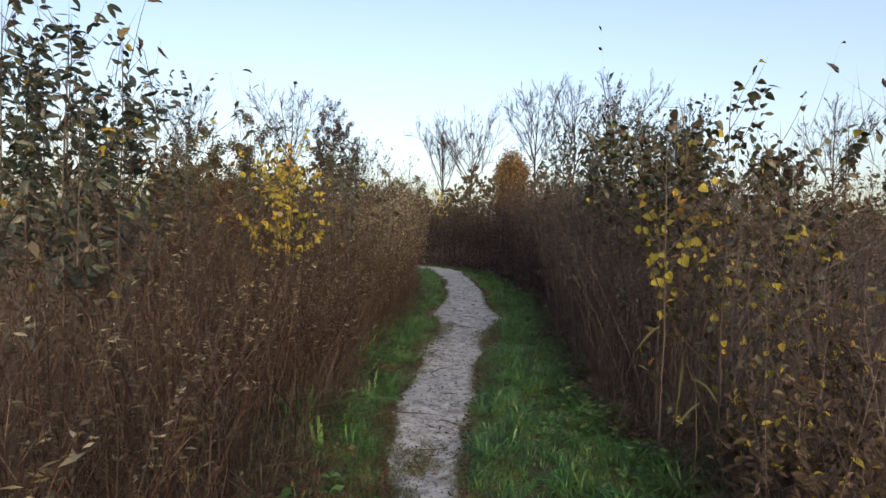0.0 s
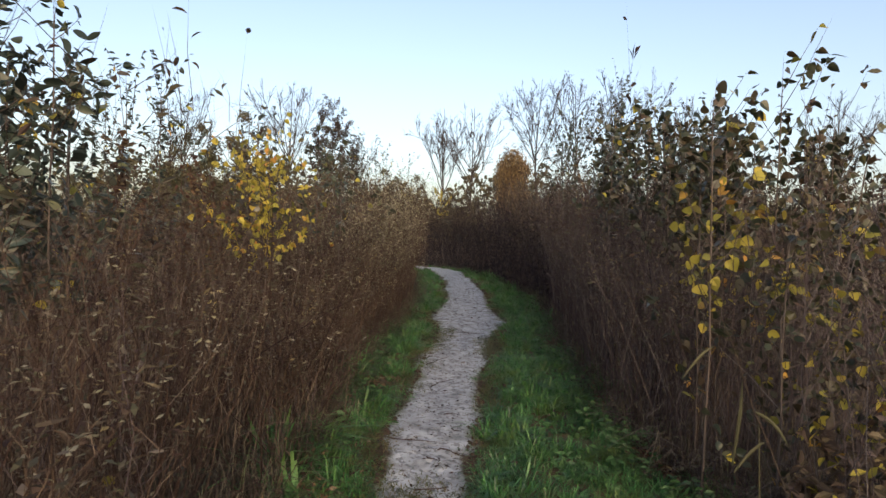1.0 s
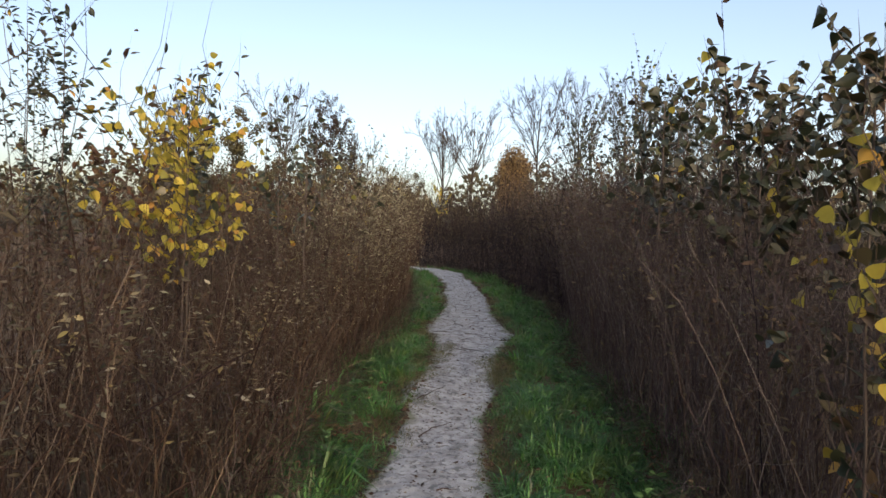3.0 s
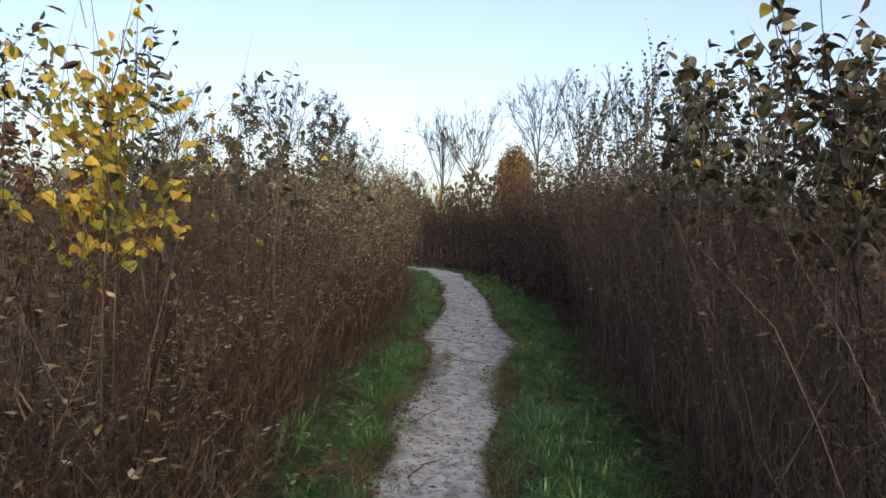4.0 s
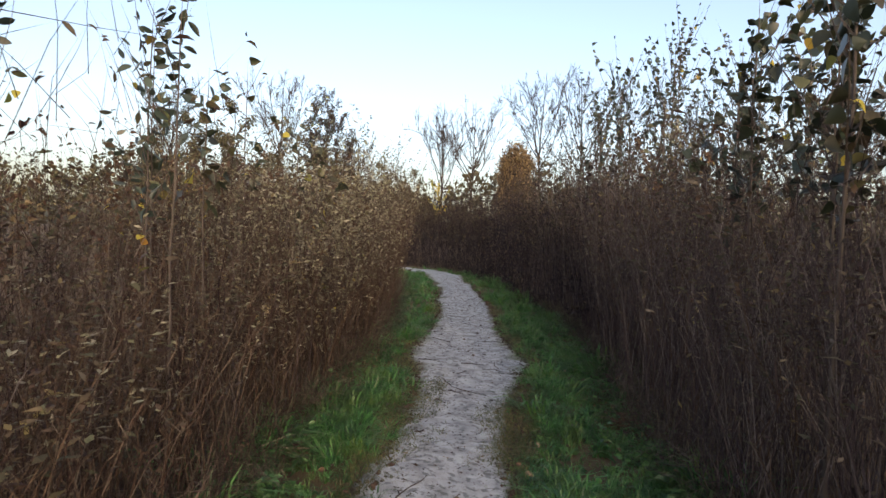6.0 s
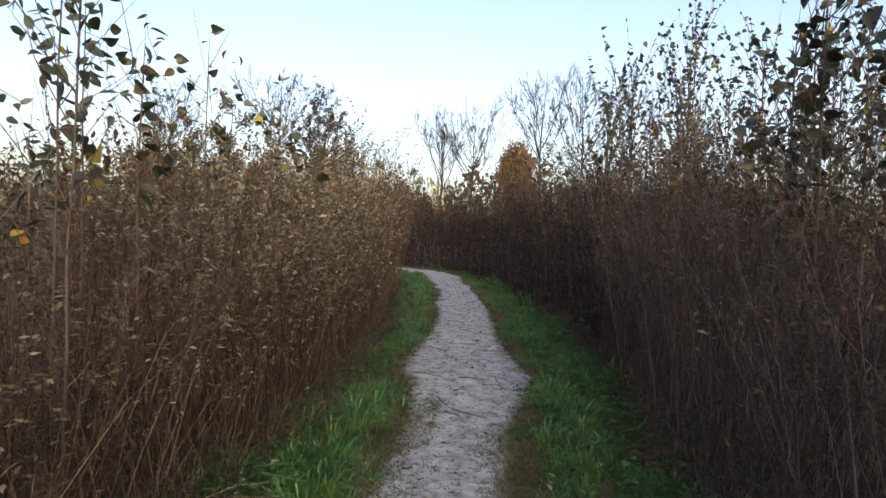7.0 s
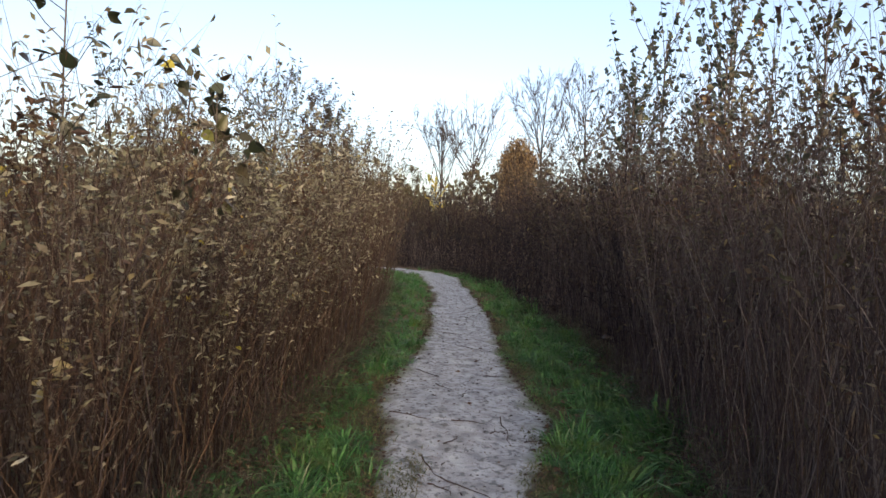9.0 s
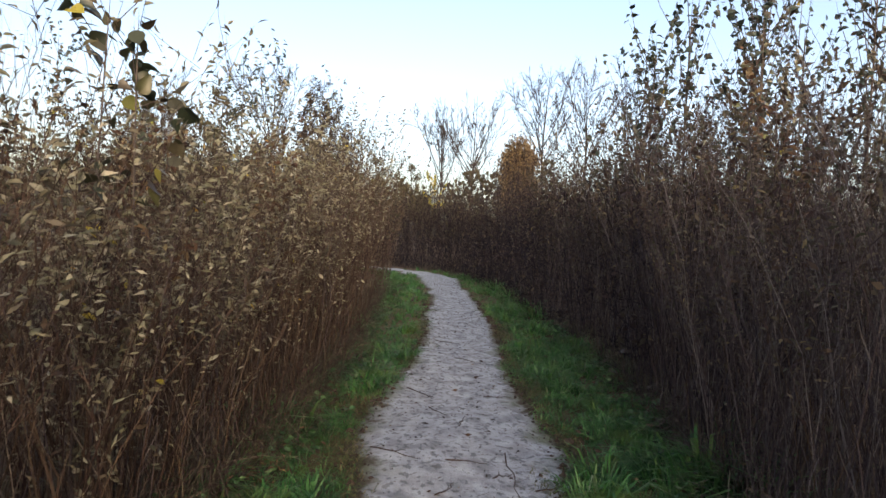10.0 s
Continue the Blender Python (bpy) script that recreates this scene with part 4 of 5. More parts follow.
def straw_at_edges():
    gen = np.random.default_rng(43)
    soup = Soup()
    for line, side, n in ((LEFT_EDGE, -1, 12000), (RIGHT_EDGE, 1, 9000)):
        y = gen.uniform(1.5, 22 if side < 0 else 17, n)
        x = along(line, y) + side * (gen.exponential(0.3, n) - 0.05)
        blades(soup, np.stack([x, y, np.full(n, -0.02)], -1), gen.uniform(0.12, 0.6, n), gen.uniform(0.003, 0.006, n), gen.uniform(0.3, 1.7, n), gen)
    return soup


tagged(new("dry_grass", mesh_of("dry_grass", straw_at_edges(), STRAW)), "dry brown grass and stalks at the foot of the thicket", "dry grass", kind="stuff")


def weeds():
    """Low rosettes of broad leaves in the grass, and leafy stalks where it meets the thicket."""
    gen = np.random.default_rng(44)
    soup = Soup()
    for _ in range(1300):
        y = gen.uniform(2.5, 20)
        if gen.random() < 0.5:
            x = along(LEFT_EDGE, y) + abs(gen.normal(0, 0.2)) - 0.03
        else:
            x = along(RIGHT_EDGE, y) - gen.uniform(0.05, 0.9)
        n = gen.integers(5, 10)
        a = gen.uniform(0, 2 * np.pi, n)
        way = np.stack([np.cos(a), np.sin(a), gen.uniform(0.1, 0.9, n)], -1)
        ln = gen.uniform(0.03, 0.10, n)
        leaves(soup, np.tile([x, y, bumps(x, y) - 0.01], (n, 1)), way, ln, ln * gen.uniform(0.35, 0.6), LANCE, LEAF_TRIS, gen)
    for _ in range(330):
        y = gen.uniform(2.6, 17)
        x = along(LEFT_EDGE, y) + gen.normal(0.10, 0.12) if gen.random() < 0.55 else along(RIGHT_EDGE, y) - gen.normal(0.18, 0.14)
        top = gen.uniform(0.07, 0.20)
        tilt = gen.normal(0, 0.25, 2)
        foot, tip = np.array([x, y, -0.02]), np.array([x + tilt[0] * top, y + tilt[1] * top, top])
        spike(soup, [foot, (foot + tip) / 2, tip], [0.002, 0.0016, 0])
        n = gen.integers(8, 14)
        u, a = gen.uniform(0.25, 1.0, n), gen.uniform(0, 2 * np.pi, n)
        way = np.stack([np.cos(a), np.sin(a), gen.uniform(-0.2, 0.5, n)], -1)
        ln = gen.uniform(0.035, 0.075, n)
        leaves(soup, foot + (tip - foot) * u[:, None], way, ln, ln * 0.55, LANCE, LEAF_TRIS, gen)
    return soup


tagged(new("verge_weeds", mesh_of("verge_weeds", weeds(), WEED)), "low broad-leaved weeds among the grass", "weeds", kind="stuff")


def litter():
    """Dead leaves and bits of bark strewn on the path and thickest along its edges."""
    gen = np.random.default_rng(45)
    soup = Soup()
    line = smoothed(np.column_stack([AXIS, HALF]), 0.06)
    n = 8500
    y = gen.uniform(2.2, 26, n)
    c, h = np.interp(y, line[:, 1], line[:, 0]), np.interp(y, line[:, 1], line[:, 2])
    u = np.where(gen.random(n) < 0.5, gen.uniform(-1, 1, n), np.sign(gen.normal(size=n)) * gen.normal(1.02, 0.12, n))
    x = c + u * h
    ln = gen.uniform(0.008, 0.034, n) * np.where(gen.random(n) < 0.15, 2.0, 1)
    a = gen.uniform(0, 2 * np.pi, n)
    way = np.stack([np.cos(a), np.sin(a), gen.normal(0, 0.12, n)], -1)
    base = np.stack([x, y, bumps(x, y) + 0.021 - 0.03 * np.clip(np.abs(u), 0, 1) ** 6], -1)
    leaves(soup, base, way, ln, ln * gen.uniform(0.15, 0.45, n), KITE, KITE_TRIS, gen)
    n = 7000
    y = gen.uniform(2.5, 22, n)
    lo, hi = along(LEFT_EDGE, y) - 0.3, along(RIGHT_EDGE, y) + 0.3
    x = np.where(gen.random(n) < 0.3, lo + (hi - lo) * gen.uniform(0, 1, n), np.where(gen.random(n) < 0.6, lo + 0.3 + gen.normal(0, 0.12, n), hi - 0.35 + gen.normal(0, 0.14, n)))
    ok = np.abs(x - np.interp(y, line[:, 1], line[:, 0])) > np.interp(y, line[:, 1], line[:, 2]) + 0.08
    x, y = x[ok], y[ok]
    n = len(x)
    ln = gen.uniform(0.02, 0.06, n)
    leaves(soup, np.stack([x, y, gen.uniform(0.0, 0.06, n)], -1), gen.normal(0, 1, (n, 3)) * (1, 1, 0.3), ln, ln * gen.uniform(0.3, 0.7, n), LANCE, LEAF_TRIS, gen)
    return soup


tagged(new("leaf_litter", mesh_of("leaf_litter", litter(), LITTER)), "dark dead leaves strewn along the sandy path", "leaf litter", kind="stuff")


def soil_crumbs():
    """Dark clods kicked up along both rims of the path."""
    gen = np.random.default_rng(49)
    soup = Soup()
    line = smoothed(np.column_stack([AXIS, HALF]), 0.06)
    n = 2000
    y = gen.uniform(2.4, 22, n)
    side = np.where(gen.random(n) < 0.6, 1, -1)
    x = np.interp(y, line[:, 1], line[:, 0]) + side * (np.interp(y, line[:, 1], line[:, 2]) * gen.normal(1.06, 0.08, n))
    r = gen.uniform(0.006, 0.02, n) * np.where(gen.random(n) < 0.1, 1.8, 1)
    ball = np.array([(1, 0, 0), (0, 1, 0), (-1, 0, 0), (0, -1, 0), (0, 0, 0.7), (0, 0, -0.6)])
    tris = np.array([(0, 1, 4), (1, 2, 4), (2, 3, 4), (3, 0, 4), (1, 0, 5), (2, 1, 5), (3, 2, 5), (0, 3, 5)])
    v = np.stack([x, y, bumps(x, y) + 0.012], -1)[:, None] + ball[None] * r[:, None, None] * gen.uniform(0.6, 1.5, (n, 6, 3))
    soup.add(v.reshape(-1, 3), (tris[None] + (np.arange(n) * 6)[:, None, None]).reshape(-1, 3))
    return soup


tagged(new("soil_crumbs", mesh_of("soil_crumbs", soil_crumbs(), TWIG)), "dark clods of soil along the rims of the sandy path", "soil", kind="stuff")


def fallen_twig(x0, y0, x1, y1, seed):
    gen = np.random.default_rng(seed)
    s = Soup()
    t = np.linspace(0, 1, 7)
    side = unit((-(y1 - y0), x1 - x0, 0))[:2] * 0.03
    w = np.cumsum(gen.normal(0, 0.5, 7))
    w -= np.linspace(w[0], w[-1], 7)
    x, y = x0 + (x1 - x0) * t + side[0] * w, y0 + (y1 - y0) * t + side[1] * w
    p = np.stack([x, y, bumps(x, y) + 0.024 + 0.004 * np.abs(w)], -1)
    tube(s, p, np.linspace(0.005, 0.002, 7), 5)
    fork = p[3] + np.append(gen.normal(0, 0.05, 2), 0.004)
    spike(s, [p[3], (p[3] + fork) / 2, fork], [0.003, 0.002, 0])
    v, f = s.arrays()
    at = v[0].copy()
    at[2] = 0
    ob = tagged(new("fallen_twig", mesh_of("fallen_twig", (v - at, f), TWIG, True)), "dark dead twig lying across the sandy path", "twig", "fallen twigs on the path")
    ob.location = at
    return ob


for k, row in enumerate(((-0.21, 11.01, 0.12, 10.82), (0.29, 10.85, 0.55, 10.87), (0.11, 12.05, 0.27, 11.80), (-0.13, 12.60, 0.12, 12.31), (0.68, 11.08, 0.72, 10.46), (0.12, 10.15, 0.25, 9.87), (0.18, 9.78, 0.32, 9.65), (0.25, 10.38, 0.35, 10.55), (0.58, 12.42, 0.82, 12.43), (0.37, 11.53, 0.41, 11.79), (0.82, 10.55, 1.01, 10.61), (0.58, 10.67, 0.68, 10.72))):
    fallen_twig(*row, 600 + k)
for k, row in enumerate(((-0.33, 4.79, 0.12, 4.76), (0.14, 4.65, 0.34, 4.52), (0.06, 4.49, 0.14, 4.40), (-0.13, 7.25, 0.11, 7.75), (0.21, 5.07, 0.29, 5.01), (0.14, 5.42, 0.26, 5.44), (-0.04, 6.38, 0.20, 6.75), (0.25, 9.88, 0.56, 9.61), (0.02, 4.0, 0.22, 4.05), (0.3, 13.9, 0.6, 13.7), (0.0, 15.2, 0.35, 15.0))):
    fallen_twig(*row, 630 + k)


def dry_tuft(x, y, seed, n=130, high=0.45):
    gen = np.random.default_rng(seed)
    soup = Soup()
    base = np.column_stack([gen.normal(0, 0.07, n), gen.normal(0, 0.07, n), np.full(n, -0.02)])
    blades(soup, base, gen.uniform(0.5, 1.1, n) * high, gen.uniform(0.003, 0.006, n), gen.uniform(0.4, 1.6, n), gen)
    ob = tagged(new("dry_grass_tuft", mesh_of("dry_grass_tuft", soup, STRAW)), "arching tuft of dry brown grass at the thicket's foot", "grass tuft", "dry grass tufts")
    ob.location = (x, y, 0)


gen = np.random.default_rng(46)
for k in range(22):
    yy = 2.6 + k * 0.62
    dry_tuft(along(LEFT_EDGE, yy) - gen.uniform(-0.14, 0.12), yy, 800 + k, 120, gen.uniform(0.25, 0.5))
dry_tuft(-1.30, 4.2, 830, 180, 0.62)
dry_tuft(-1.12, 3.75, 831, 120, 0.40)


def dead_herb_clump(x, y, seed, wide, high):
    """A low mound of collapsed stems with shrivelled leaflets."""
    gen = np.random.default_rng(seed)
    top = tagged(new("dead_herb_clump"), "low mound of collapsed rust-brown dead herbs beside the verge", "dead herbs", "dead herb clumps")
    top.location = (x, y, -0.02)
    stems, leaf = Soup(), Soup()
    for _ in range(60):
        a, r = gen.uniform(0, 2 * np.pi), wide * np.sqrt(gen.random())
        o = np.array([r * np.cos(a), 1.5 * r * np.sin(a), 0.0])
        d = unit(np.array([np.cos(a), np.sin(a), 0.0]) * gen.uniform(0.2, 1.2) + gen.normal(0, 0.35, 3) + (0, 0, 0.8))
        k = high * gen.uniform(0.5, 1.25)
        mid = o + d * k * 0.6
        tip = mid + unit(d + gen.normal(0, 0.4, 3) - (0, 0, 0.9)) * k * 0.6
        tip[2] = max(tip[2], 0.02)
        spike(stems, [o, mid, (mid + tip) / 2 + (0, 0, 0.02), tip], [0.0022, 0.0018, 0.0013, 0])
        m = 6
        u = gen.uniform(0, 1, m)[:, None]
        leaves(leaf, np.where(u < 0.5, o + (mid - o) * (0.4 + 1.2 * u), mid + (tip - mid) * (2 * u - 1)), gen.normal(0, 0.7, (m, 3)) + (0, 0, -0.3), gen.uniform(0.02, 0.055, m), gen.uniform(0.006, 0.016, m), LANCE, LEAF_TRIS, gen)
    part("stalk_tangle", stems, STEM, top)
    part("foliage", leaf, BROWN_LEAF, top, "shrivelled rust-brown leaves")


gen = np.random.default_rng(48)
for k, yy in enumerate((2.75, 3.15, 3.6, 4.2, 5.1, 6.2, 7.1, 8.0, 9.8, 10.6, 11.2, 11.9, 12.8, 13.9, 15.2)):
    dead_herb_clump(along(LEFT_EDGE, yy) - gen.uniform(-0.06, 0.10), yy, 900 + k, gen.uniform(0.12, 0.24), gen.uniform(0.16, 0.34))
for k, yy in enumerate((3.6, 4.6, 6.0, 7.4, 9.0, 10.4, 12.0, 13.6)):
    dead_herb_clump(along(RIGHT_EDGE, yy) + gen.uniform(-0.10, 0.10), yy, 930 + k, gen.uniform(0.12, 0.22), gen.uniform(0.14, 0.28))


def reed_leaf(p0, p1, wide, seed):
    """A long, flat, slightly twisted reed blade."""
    gen = np.random.default_rng(seed)
    p0, p1 = np.array(p0, float), np.array(p1, float)
    t = np.linspace(0, 1, 9)
    mid = p0 + (p1 - p0) * t[:, None] + np.outer(np.sin(t * np.pi), (0.01, 0, 0.03))
    across = unit(np.cross(p1 - p0, (0.2, 1, 0.1)))
    w = wide * np.sin(np.pi * (0.12 + 0.88 * t)) ** 0.6 / 2
    v = np.stack([mid - across * w[:, None], mid + (0, -0.004, 0), mid + across * w[:, None]], 1).reshape(-1, 3) - p0
    f = []
    for i in range(8):
        for j in (0, 1):
            a = i * 3 + j
            f += [(a, a + 1, a + 4), (a, a + 4, a + 3)]
    return (v, np.array(f)), p0


REEDS = tagged(new("reed_plant"), "grey-green reed with long pointed leaves at the thicket's edge", "reed")
REEDS.location = (1.66, 3.36, 0)
stalk = Soup()
tube(stalk, [(0, 0, -0.02), (0.02, 0, 0.35), (0.0, 0, 0.75)], [0.005, 0.004, 0.002], 5)
part("stalk", stalk, REED, REEDS)
for k, (p0, p1, w) in enumerate((((1.55, 3.36, 0.48), (1.58, 3.36, 0.88), 0.015), ((1.63, 3.36, 0.74), (1.79, 3.33, 0.58), 0.016), ((1.56, 3.36, 0.45), (1.70, 3.36, 0.60), 0.015), ((1.45, 3.38, 1.03), (1.30, 3.36, 0.87), 0.014))):
    arrays, o = reed_leaf(p0, p1, w, 850 + k)
    ob = part("reed_leaf", arrays, REED, REEDS)
    ob.location = Vector(o) - REEDS.location


def stalk_thing(name, label, pts, radius, mat, seed_head=False, seed=0):
    gen = np.random.default_rng(seed)
    pts = np.array(pts, float)
    soup = Soup()
    t = np.linspace(0, 1, 8)
    q = np.stack([np.interp(t, np.linspace(0, 1, len(pts)), pts[:, i]) for i in range(3)], -1)
    q[1:-1] += gen.normal(0, 0.008, (6, 3))
    tube(soup, q - q[0], np.linspace(radius, radius * 0.45, 8), 5)
    if seed_head:
        n = 26
        b = (q[-1] - q[0]) - np.outer(gen.uniform(0, 0.08, n), unit(q[-1] - q[-2]))
        leaves(soup, b, unit(q[-1] - q[-2]) + gen.normal(0, 0.35, (n, 3)), 0.014, 0.004, KITE, KITE_TRIS, gen)
    ob = tagged(new(name, mesh_of(name, soup, mat)), label, "stalk", "single stalks")
    ob.location = q[0]
    return ob


stalk_thing("dead_reed_stalk", "long pale dead reed stalk leaning out of the thicket", ((1.86, 3.2, 0.0), (1.74, 3.33, 0.47), (1.6, 3.36, 0.87), (1.47, 3.38, 1.19)), 0.004, STRAW, seed=861)
stalk_thing("grass_stalk", "tall pale grass stalk with a seed head", ((1.44, 4.6, 0.0), (1.42, 4.6, 0.22), (1.39, 4.6, 0.43)), 0.002, REED, True, 862)
stalk_thing("grass_stalk", "tall pale grass stalk with a seed head", ((1.35, 4.85, 0.0), (1.34, 4.85, 0.17), (1.31, 4.85, 0.33)), 0.002, REED, True, 863)
stalk_thing("grass_stalk", "bent pale grass stalk in the verge", ((1.32, 4.82, 0.0), (1.24, 4.82, 0.18), (1.15, 4.82, 0.31)), 0.002, REED, False, 864)
stalk_thing("grass_stalk", "bent pale grass stalk in the verge", ((1.46, 4.66, 0.0), (1.40, 4.6, 0.2), (1.33, 4.55, 0.30)), 0.002, REED, False, 865)


def sprig(x, y, z, count, colour_leaves, label, seed, size=0.06):
    """A thin twig at the thicket's edge that keeps a few bright leaves."""
    gen = np.random.default_rng(seed)
    top = tagged(new("leafy_sprig"), label, "sprig", "bright sprigs in the thicket")
    top.location = (x, y, -0.02)
    s = Soup()
    p = np.array([(0, 0, 0), (0.03, 0, z * 0.5), (0.0, 0.02, z * 0.85), (0.05, 0.0, z + 0.06)])
    tube(s, p, [0.004, 0.003, 0.0025, 0.001], 4)
    part("stem", s, STEM, top)
    for _ in range(count):
        o = p[2] + (p[3] - p[2]) * gen.uniform(-0.3, 1.0)
        way = unit(gen.normal(0, 0.6, 3) + (0.3, -0.2, 0.1))
        ob = part("leaf", colour_leaves[gen.integers(0, 5)], None, top)
        ob.matrix_basis = Matrix.Translation(o) @ Vector(way).to_track_quat("X", "Z").to_matrix().to_4x4() @ pose(0, 0, 0, gen.uniform(-70, 70)) @ Matrix.Scale(size * gen.uniform(0.7, 1.25), 4)


PALE_SPRIG = "thin willow sprig with pale yellowish narrow leaves"
GOLD_SPRIG = "thin sprig with a few bright yellow leaves"
sprig(-1.05, 2.75, 0.35, 7, YELLOW_LEAVES, GOLD_SPRIG, 871, 0.07)
sprig(-1.2, 2.95, 0.55, 4, YELLOW_LEAVES, GOLD_SPRIG, 872, 0.06)
sprig(-1.5, 4.6, 1.12, 14, PALE_LEAVES, PALE_SPRIG, 873, 0.065)
sprig(-1.3, 6.4, 0.84, 12, PALE_LEAVES, PALE_SPRIG, 874, 0.07)
sprig(-1.25, 6.95, 1.42, 3, YELLOW_LEAVES, GOLD_SPRIG, 875, 0.065)
sprig(-1.25, 8.6, 0.95, 10, PALE_LEAVES, PALE_SPRIG, 876, 0.07)
sprig(-1.3, 10.4, 0.9, 10, PALE_LEAVES, PALE_SPRIG, 877, 0.075)
sprig(-1.2, 9.9, 0.62, 6, PALE_LEAVES, PALE_SPRIG, 878, 0.075)
sprig(1.95, 5.6, 1.3, 4, YELLOW_LEAVES, GOLD_SPRIG, 879, 0.06)
sprig(2.0, 8.6, 1.2, 8, PALE_LEAVES, PALE_SPRIG, 880, 0.055)


def fallen_leaf(x, y, z, turn, size, seed):
    ob = tagged(new("fallen_leaf", PALE_LEAVES[seed % 5]), "pale dead leaf caught at the thicket's foot", "leaf", "pale fallen leaves")
    ob.matrix_basis = pose(x, y, z, 20, -35, turn) @ Matrix.Scale(size, 4)


fallen_leaf(-1.04, 9.33, 0.045, 70, 0.11, 0)
fallen_leaf(-0.72, 10.78, 0.06, 100, 0.09, 1)


# ---- far trees ----
def bare_tree(gen, height, trunk=0.30, limbs=16, twigs=8, leafy=0, steep=1.0, first=0.25, low=4, wide=1.0, loose=0.15, dome=False):
    """A leafless tree: trunk, limbs that rise in a fan from low down, fine twigs."""
    trunk_s, limb_s, leaf_s = Soup(), Soup(), Soup()
    t = np.linspace(0, 1, 9)
    pts = np.stack([np.cumsum(gen.normal(0, 0.005, 9)) * height, np.cumsum(gen.normal(0, 0.005, 9)) * height, t * height], -1)
    pts[0, :2] = 0
    tube(trunk_s, pts, trunk * (1 - 0.95 * t ** 0.6) + 0.012, 6)

    def branch(o, d, ln, r, level):
        k = (7, 4, 3, 2)[level]
        q = np.zeros((k, 3))
        q[0] = o
        dd = d.copy()
        for i in range(1, k):
            dd = unit(dd + gen.normal(0, 0.075, 3) + (0, 0, 0.06 * steep))
            q[i] = q[i - 1] + dd * ln / (k - 1)
        tube(limb_s, q, np.linspace(r, max(0.014, r * 0.25), k), 3)
        if level < 3:
            for _ in range((twigs, 8, 3)[level]):
                s = gen.uniform(0.25, 1.0)
                p = np.array([np.interp(s, np.linspace(0, 1, k), q[:, i]) for i in range(3)])
                e = unit(dd + gen.normal(0, 0.46, 3) + (0, 0, 0.14 * steep))
                branch(p, e, ln * gen.uniform(0.25, 0.45) * (1.1 - 0.4 * s), max(0.017, r * 0.42), level + 1)
        elif leafy:
            p = q[gen.integers(1, k, leafy)] + gen.normal(0, loose, (leafy, 3))
            leaves(leaf_s, p, gen.normal(size=(leafy, 3)), 0.26, 0.18, KITE, KITE_TRIS, gen)

    for b in range(limbs):
        h = first * gen.uniform(0.85, 1.45) if b < low else first + (0.92 - first) * (b - low + gen.uniform(0, 1)) / (limbs - low)
        o = np.array([np.interp(h, t, pts[:, i]) for i in range(3)])
        a = b * 2.4 + gen.uniform(-0.5, 0.5)
        up = steep * (1.5 + 0.9 * h) * gen.uniform(0.85, 1.2) / wide
        ln = height * (0.45 if b < low else 0.46 * (1.0 - h) + 0.06) * gen.uniform(0.8, 1.05)
        if dome:
            ln = height * 0.30 * math.sqrt(max(0.1, 1 - h * h)) * gen.uniform(0.75, 1.05)
        branch(o, unit((np.cos(a), np.sin(a), up)), ln, trunk * (0.34 if b < low else 0.36 * (1.05 - h)), 0 if h < 0.72 else 1)
    return trunk_s, limb_s, leaf_s


def tree_thing(name, seed, height, label, mat=None, leafy=0, **kw):
    gen = np.random.default_rng(seed)
    a, b, c = bare_tree(gen, height, leafy=leafy, **kw)
    top = tagged(new(name), label, "tree", "far trees")
    part("trunk", a, TREE_BARK, top)
    part("crown", b, TREE_BARK, top, "fine bare branches")
    if leafy:
        part("foliage", c, mat, top, "sparse remaining leaves")
    return top


BARE_LABEL = "tall leafless grey poplar rising beyond the thicket"
pop_a = tree_thing("poplar_tree", 51, 26, BARE_LABEL, limbs=15, twigs=9, first=0.40, low=7, wide=1.15)
pop_b = tree_thing("poplar_tree", 52, 26, BARE_LABEL, limbs=15, twigs=9, first=0.40, low=7, wide=1.15)
pop_c = tree_thing("poplar_tree", 53, 27.5, BARE_LABEL, limbs=18, twigs=8, first=0.42, low=7, wide=1.35)
pop_a.matrix_basis, pop_b.matrix_basis, pop_c.matrix_basis = [m @ Matrix.Scale(0.93, 4) for m in (pose(-4.1, 100, 0), pose(1.1, 99, 0, 0, 0, 40), pose(11.3, 93, 0) @ Matrix.Scale(1.08, 4))]
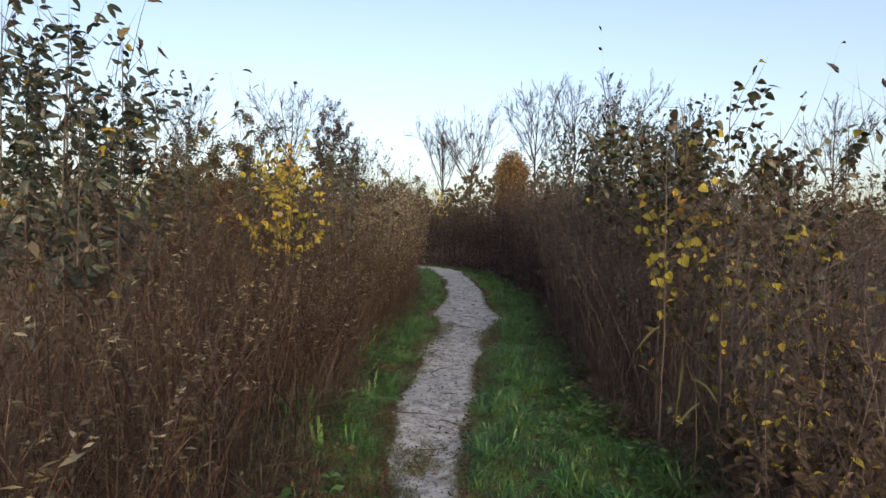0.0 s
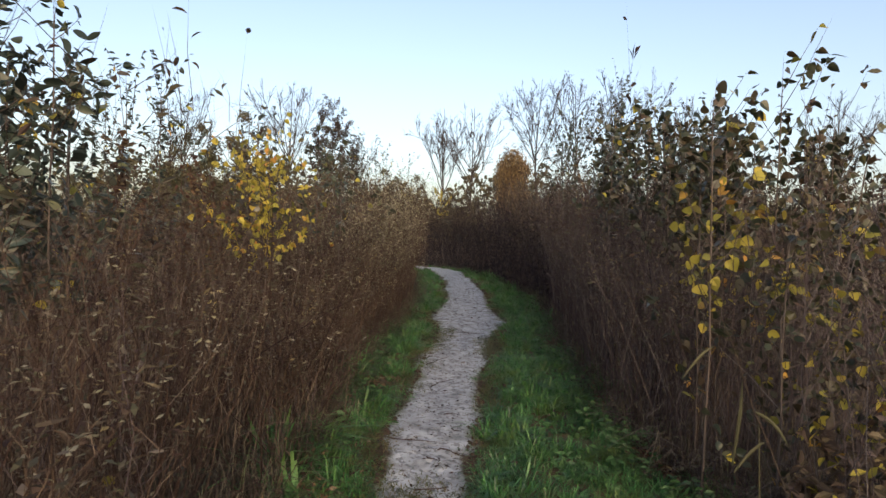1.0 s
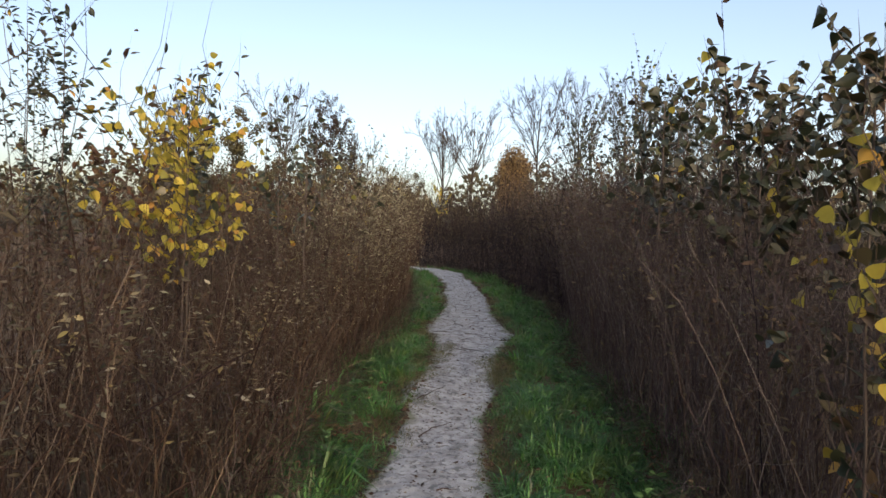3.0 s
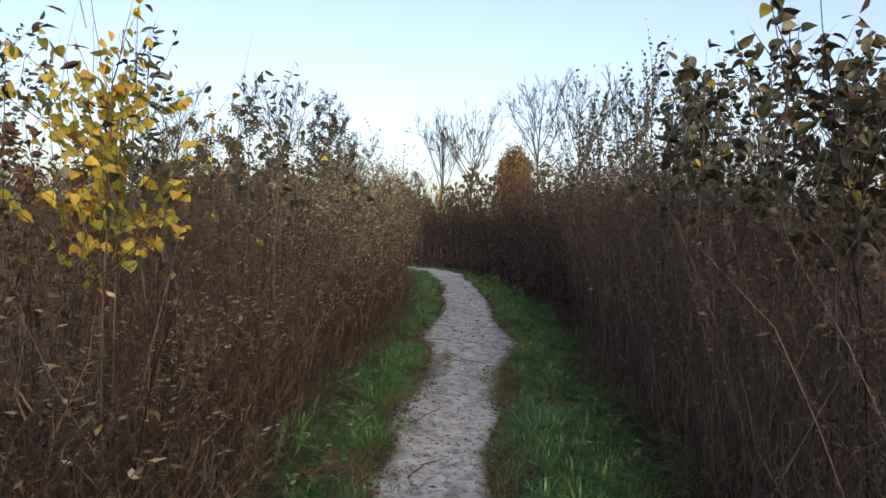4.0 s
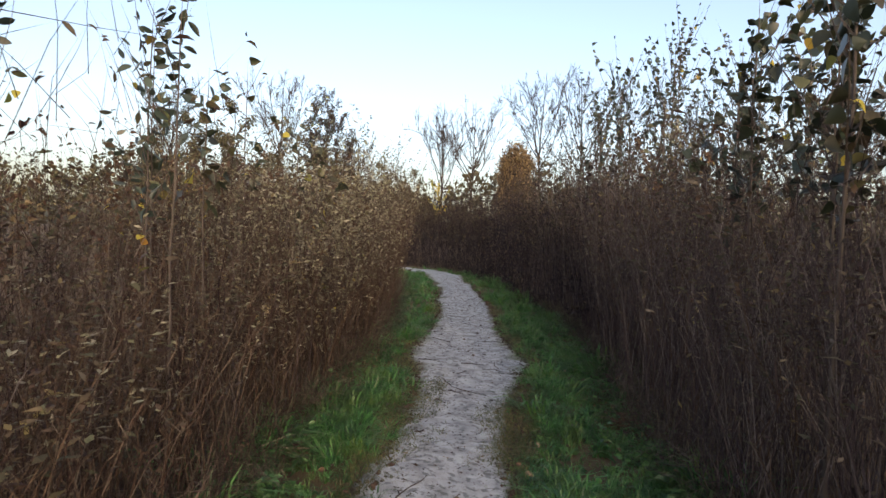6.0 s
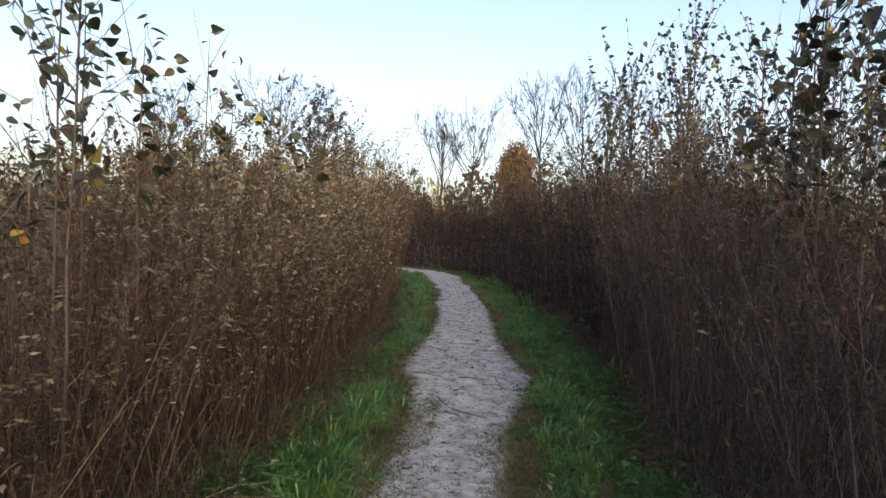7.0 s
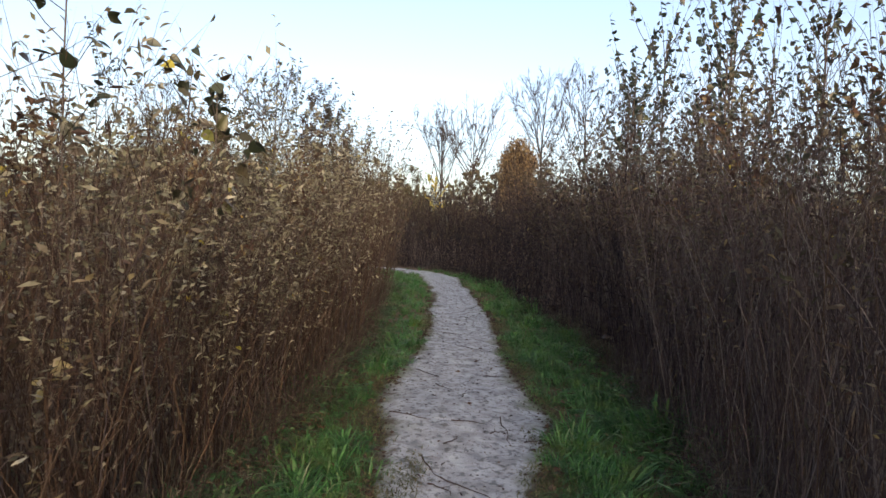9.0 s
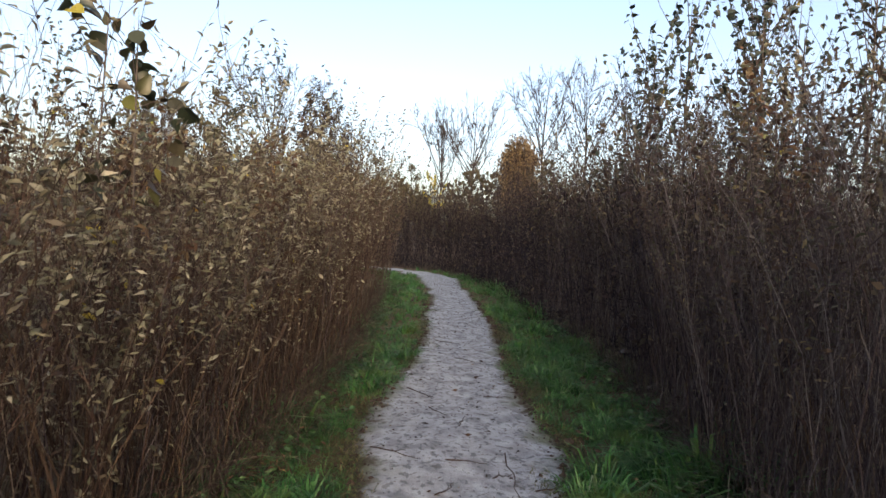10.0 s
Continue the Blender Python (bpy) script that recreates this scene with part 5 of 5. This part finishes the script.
for src, x, y, k, turn in ((pop_c, -21.5, 70, 0.78, 90), (pop_c, -39.6, 80, 0.83, 10), (pop_a, -43, 82, 0.75, 200), (pop_c, 16.3, 88, 1.0, 150), (pop_c, 22.3, 85, 1.0, 220), (pop_b, 31.6, 85, 1.04, 80), (pop_c, 43.7, 70, 0.75, 250), (pop_b, -16.0, 84, 0.72, 120)):
    copy_thing(src, pose(x, y, 0, 0, 0, turn) @ Matrix.Scale(k * 0.93, 4))
birch = tree_thing("birch_tree", 54, 20.5, "slender half-bare birch with brownish twigs", FAR_LEAF, 2, limbs=26, twigs=5, trunk=0.18, first=0.2, low=2, steep=0.9)
birch.matrix_basis = pose(-18.7, 79, 0)
oak = tree_thing("oak_tree", 55, 11.2, "young oak keeping its orange-brown autumn leaves", GOLD_LEAF, 7, limbs=26, twigs=6, trunk=0.16, steep=0.5, first=0.3, low=4, loose=0.45, dome=True)
oak.matrix_basis = pose(5.0, 60, 0) @ Matrix.Diagonal((0.72, 0.72, 0.95, 1))
alder = tree_thing("alder_tree", 56, 13.8, "dark alder with remaining leaves behind the thicket", EVERGREEN, 10, limbs=10, twigs=4, trunk=0.15, steep=0.5, first=0.15, loose=0.3)
alder.matrix_basis = pose(-22.4, 58, 0)


for x, y, k, turn in ((-5.2, 62, 0.60, 310), (-8.8, 64, 0.66, 45), (0.6, 66, 0.55, 120), (-27.5, 60, 0.92, 70), (-24.5, 50, 0.72, 160), (-14.5, 62, 0.74, 20), (46, 62, 0.7, 200), (33, 64, 0.6, 140)):
    copy_thing(alder, pose(x, y, 0, 0, 0, turn) @ Matrix.Scale(k, 4))


def far_wood():
    gen = np.random.default_rng(61)
    soup = Soup()
    n = 15000
    x = gen.uniform(-260, 260, n)
    top = 18 + 4 * np.sin(x * 0.11) + 3 * np.sin(x * 0.31 + 1) + 1.5 * np.sin(x * 0.9)
    z = top * gen.uniform(0, 1, n) ** 0.6
    leaves(soup, np.stack([x, 170 + gen.uniform(-10, 10, n), z], -1), gen.normal(size=(n, 3)), gen.uniform(1.0, 2.6, n), gen.uniform(0.8, 1.6, n), KITE, KITE_TRIS, gen)
    return soup


tagged(new("far_woodland", mesh_of("far_woodland", far_wood(), EVERGREEN)), "distant dark band of woodland on the horizon", "woodland", kind="stuff")
